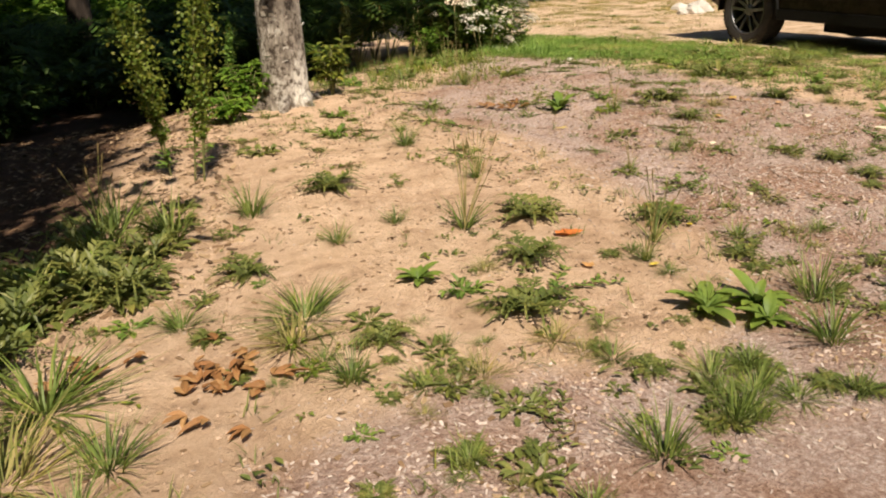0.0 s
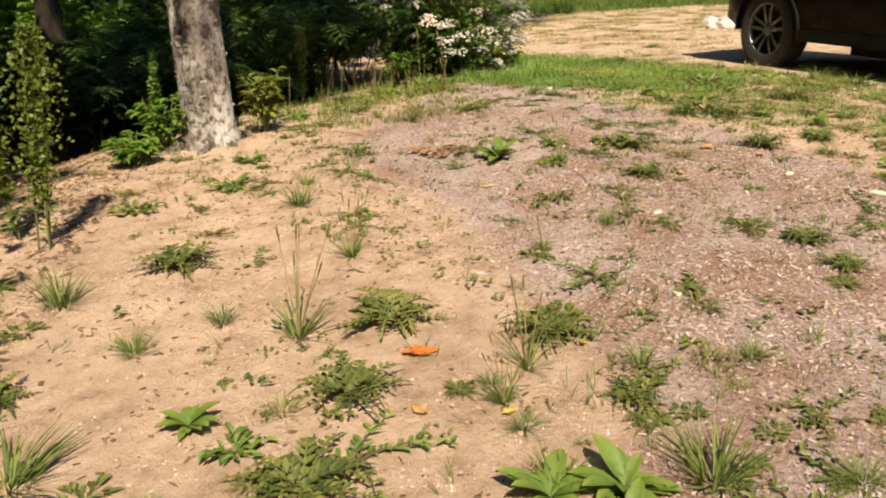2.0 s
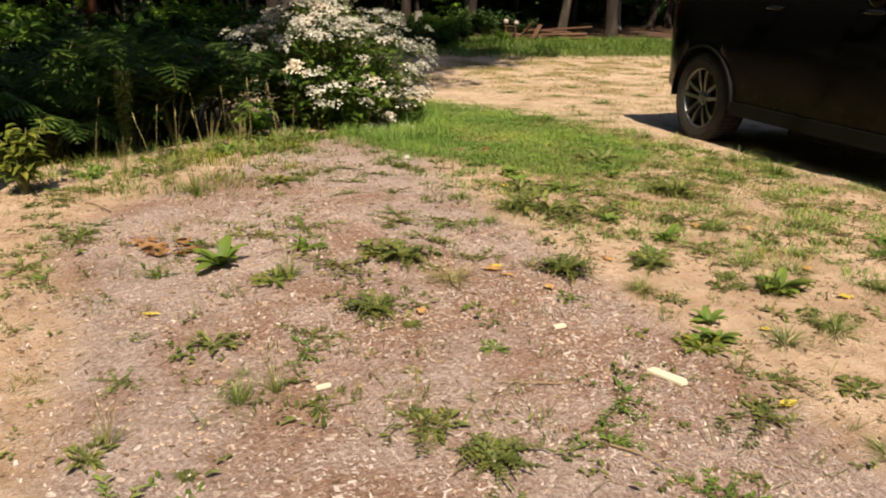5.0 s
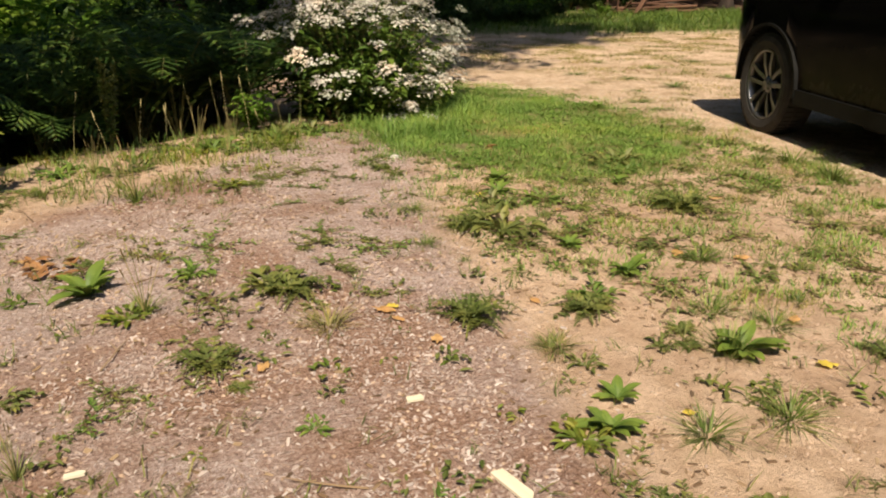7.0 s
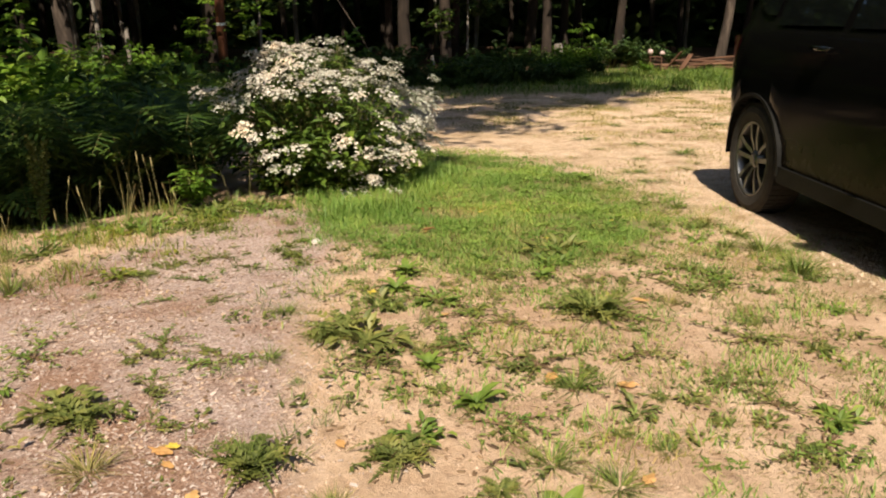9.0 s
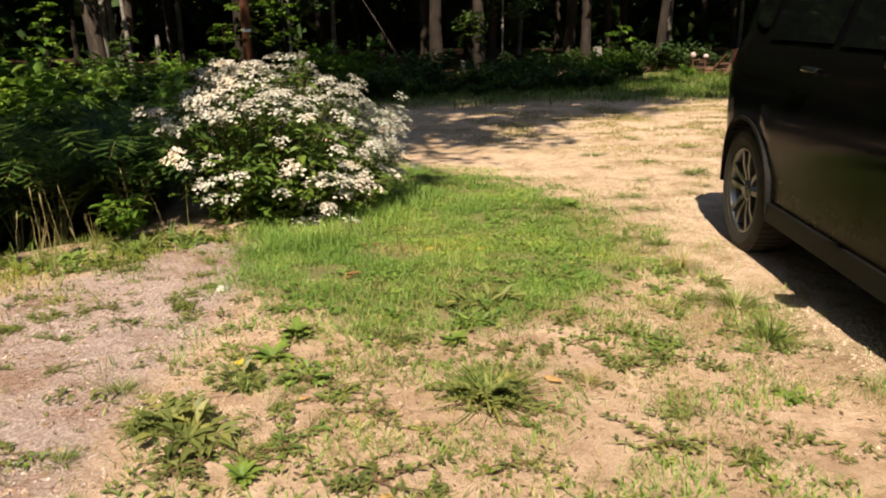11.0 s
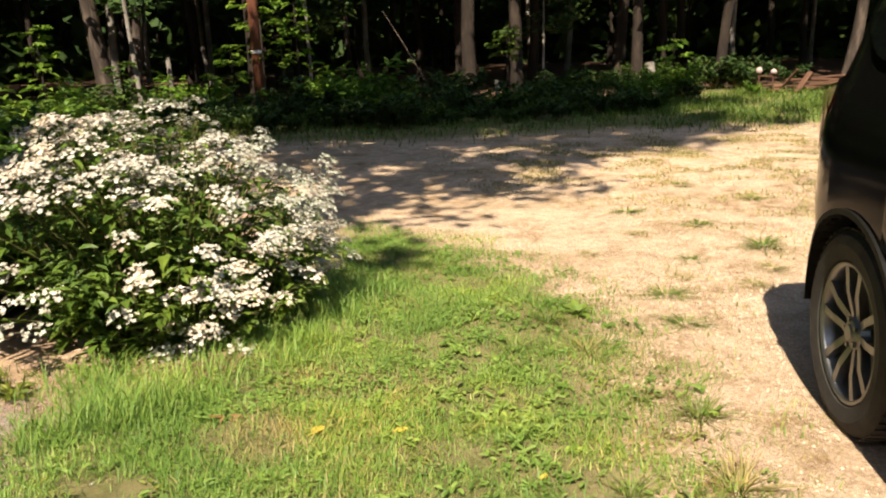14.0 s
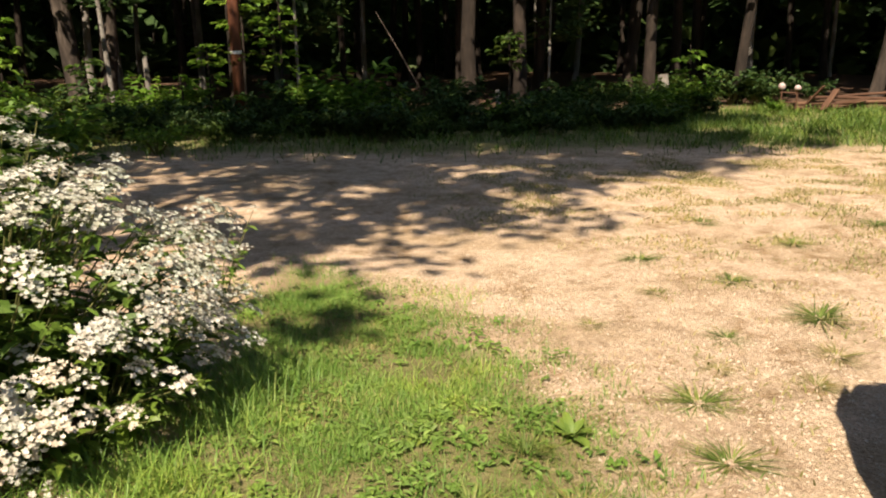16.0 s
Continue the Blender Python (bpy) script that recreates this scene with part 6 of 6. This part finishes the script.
grass_of(550, CRESTGRASS, lambda x, y: edge_blend(CRESTGRASS, x, y, 0.2) * smooth01((y - 5.2 - 0.4 * (x - 2.6)) / 0.6), 0.05, 0.17, 0.005, M_GRASS, "bank_grass", "taller green grass at the foot of the ferns", 305)
grass_of(30000, VERGE, lambda x, y: edge_blend(VERGE, x, y, 1.1) * (0.15 + 0.85 * clump(x, y, 1.5, 3)) * (0.35 + 0.65 * smooth01((x - 9.5) / 2)), 0.06, 0.26, 0.014, M_VERGE, "verge_grass", "unmown green grass verge along the woods", 306, box=(-3, 20, 15.0, 22))
DRIVEGRASS = [(7.6, 7.6), (8.4, 10.2), (7.0, 12.0), (7.2, 14.5), (12, 15.5), (17, 14.5), (16, 11), (11, 9.2), (9.2, 8.0)]
grass_of(42000, DRIVEGRASS, lambda x, y: edge_blend(DRIVEGRASS, x, y, 0.8) * clump(x, y * 1.6, 1.6, 6) ** 2 * (0.35 + 0.65 * smooth01((y - 9) / 4)), 0.015, 0.06, 0.009, M_DRY, "drive_grass", "thin dry grass strips on the gravel drive", 307, 1.3)


def flat_bits(n, region, lo, hi, seed, thick=0.003):
    """Small flat chips lying at odd angles."""
    rng, g = random.Random(seed), Geo()
    made = 0
    while made < n:
        x, y, ok = region(rng)
        if not ok:
            continue
        made += 1
        L, w, a = rng.uniform(lo, hi), rng.uniform(0.25, 0.6), rng.uniform(0, 6.28)
        w *= L
        m = Matrix.Translation((x, y, height(x, y) + 0.001)) @ Euler((rng.gauss(0, 0.3), rng.gauss(0, 0.3), a)).to_matrix().to_4x4()
        q = [(-L / 2, -w / 2), (L / 2, -w * rng.uniform(0.1, 0.5)), (L / 2 * rng.uniform(0.7, 1), w / 2), (-L / 2 * rng.uniform(0.7, 1), w * rng.uniform(0.2, 0.5))]
        vs = [m @ Vector((px, py, 0)) for px, py in q] + [m @ Vector((px, py, thick)) for px, py in q]
        g.add(vs, [(4, 5, 6, 7), (0, 1, 5, 4), (1, 2, 6, 5), (2, 3, 7, 6), (3, 0, 4, 7)])
    return g


def mulch_region(rng):
    x, y = rng.uniform(0.2, 5.2), rng.uniform(0.8, 7.0)
    return x, y, rng.random() < max(edge_blend(MULCH, x, y, 0.45), 0.6 * edge_blend(DAMP, x, y, 0.3)) * (0.25 + 0.75 * clump(x, y, 1.6, 11)) * (1.25 - 0.12 * y)


def mound_region(rng):
    x, y = rng.uniform(-0.3, 7.3), rng.uniform(0.9, 7.2)
    return x, y, past_crest(x, y) < 0.3 and not inside(LAWN, x, y) and rng.random() < 0.35 + 0.65 * clump(x, y, 1.9, 13)


stuff("wood_chips", flat_bits(34000, mulch_region, 0.004, 0.015, 311, 0.0015), M_CHIP, "weathered grey-brown wood chip mulch", "mulch")
stuff("pale_chips", flat_bits(3200, mulch_region, 0.008, 0.026, 313, 0.003), M_CHIP, "larger pale slivers among the mulch", "mulch")
stuff("dead_bits", flat_bits(7000, mound_region, 0.008, 0.03, 312, 0.0025), M_DEBRIS, "scattered dry leaf bits and bark crumbs", "debris")
stuff("pale_bits", flat_bits(1300, mound_region, 0.003, 0.009, 314), M_CHIP, "scattered pale wood crumbs", "debris")


def foot_region(rng):
    x, y = rng.gauss(5.2, 0.28), rng.gauss(7.05, 0.14)
    return x, y, True


stuff("bush_litter", flat_bits(700, foot_region, 0.012, 0.045, 316, 0.002), M_DEBRIS, "dry brown leaf litter at the foot of the bush", "debris")


def bank_region(rng):
    x, y = rng.uniform(-1.2, 2.2), rng.uniform(2.5, 7.5)
    return x, y, past_crest(x, y) > -0.2


stuff("leaf_litter", flat_bits(4500, bank_region, 0.015, 0.06, 315, 0.003), M_DEBRIS, "dark leaf litter under the trees", "debris")


def lumps(n, region, lo, hi, seed):
    rng, g = random.Random(seed), Geo()
    base = [(1, 0, 0), (-1, 0, 0), (0, 1, 0), (0, -1, 0), (0, 0, 1), (0, 0, -1)]
    faces = [(0, 2, 4), (2, 1, 4), (1, 3, 4), (3, 0, 4), (2, 0, 5), (1, 2, 5), (3, 1, 5), (0, 3, 5)]
    made = 0
    while made < n:
        x, y, ok = region(rng)
        if not ok:
            continue
        made += 1
        s, a = rng.uniform(lo, hi), rng.uniform(0, 6.28)
        c, d = math.cos(a), math.sin(a)
        z = height(x, y)
        vs = []
        for px, py, pz in base:
            k = rng.uniform(0.7, 1.2) * s
            vs.append((x + (px * c - py * d) * k, y + (px * d + py * c) * k, z + pz * k * 0.6 + s * 0.15))
        g.add(vs, faces)
    return g


def near_region(rng):
    x, y = rng.uniform(-0.2, 5.5), rng.uniform(0.9, 5.0)
    return x, y, past_crest(x, y) < 0.3 and rng.random() < 0.15 + 0.85 * clump(x, y, 2.8, 33) ** 2


def drive_region(rng):
    x, y = rng.uniform(6.0, 11.5), rng.uniform(3.5, 15.5)
    if rng.random() < 0.5:
        x, y = rng.uniform(6.4, 9.2), rng.uniform(4, 10)
    return x, y, not inside(LAWN, x, y) and rng.random() < edge_blend(DRIVE, x, y, 0.5) * (0.3 + 0.7 * clump(x, y, 1.3, 17))


stuff("gravel", lumps(15000, drive_region, 0.003, 0.010, 321), M_PEBBLE, "loose beige gravel on the drive", "gravel")
stuff("soil_clods", lumps(9000, near_region, 0.003, 0.009, 322), M_CLOD, "small stones and clods on the sand", "gravel")


def twig(x, y, L, yaw, seed):
    rng, g = random.Random(seed), Geo()
    g.tube([(-L / 2, 0, 0.004), (-L / 6, rng.uniform(-0.02, 0.02), 0.012), (L / 5, rng.uniform(-0.02, 0.02), 0.010), (L / 2, 0, 0.006)], [0.003, 0.0026, 0.002, 0.001], 5)
    g.tube([(L / 10, 0, 0.010), (L / 4, 0.06 * L + 0.02, 0.02)], [0.0025, 0.001], 4)
    thing("twig", "thin dry brown twig lying on the soil", "twig", at(x, y, 0.002, yaw), "dry twigs", g, M_DEBRIS)


for i in range(34):
    x, y = wrng.uniform(0.6, 6.5), wrng.uniform(1.2, 5.5)
    twig(x, y, wrng.uniform(0.08, 0.28), wrng.uniform(0, 6), i)


# sprigs too small and many to pick apart
def sprigs():
    rng, g, d = random.Random(331), Geo(), Geo()
    made = 0
    while made < 1500:
        x, y = rng.uniform(-0.2, 7.3), rng.uniform(1.0, 7.0)
        if past_crest(x, y) > 0.25 or rng.random() > 0.12 + 0.9 * clump(x, y, 1.4, 19) * (0.3 + 0.1 * x):
            continue
        made += 1
        z, s = height(x, y), rng.uniform(0.02, 0.05)
        for _ in range(rng.randint(5, 11)):
            a = rng.uniform(0, 6.28)
            p = Vector((x + rng.gauss(0, s * 0.6), y + rng.gauss(0, s * 0.6), z + rng.uniform(0, s * 0.4)))
            tgt = g if made % 3 else d
            if made % 2:
                tgt.leaf(p, (math.cos(a), math.sin(a), rng.uniform(0, 0.6)), (0, 0, 1), s * rng.uniform(0.5, 1.0), s * 0.32)
            else:
                tgt.blade(p, a, s * rng.uniform(0.8, 1.8), 0.004, rng.uniform(0.2, 1.2))
    stuff("sprigs", g, M_WEED, "tiny green weed sprigs in the sand", "weed")
    stuff("dry_sprigs", d, M_YELLOWGREEN, "tiny yellowing weed sprigs in the sand", "weed")
    lawn = Geo()
    for _ in range(5200):
        x, y = rng.uniform(4.6, 7.4), rng.uniform(4.4, 9.8)
        if rng.random() > edge_blend(LAWN, x, y, 0.6) * (0.1 + 0.9 * clump(x, y, 1.9, 23)) * bare(x, y):
            continue
        z, s = height(x, y) + 0.015, rng.uniform(0.016, 0.045)
        for _ in range(rng.randint(4, 8)):
            a = rng.uniform(0, 6.28)
            lawn.leaf((x + rng.gauss(0, s * 0.5), y + rng.gauss(0, s * 0.5), z), (math.cos(a), math.sin(a), rng.uniform(0.1, 0.6)), (0, 0, 1), s * rng.uniform(0.7, 1.2), s * 0.45)
    stuff("lawn_weeds", lawn, M_CLOVER, "small broad weed leaves among the lawn grass", "weed")


sprigs()
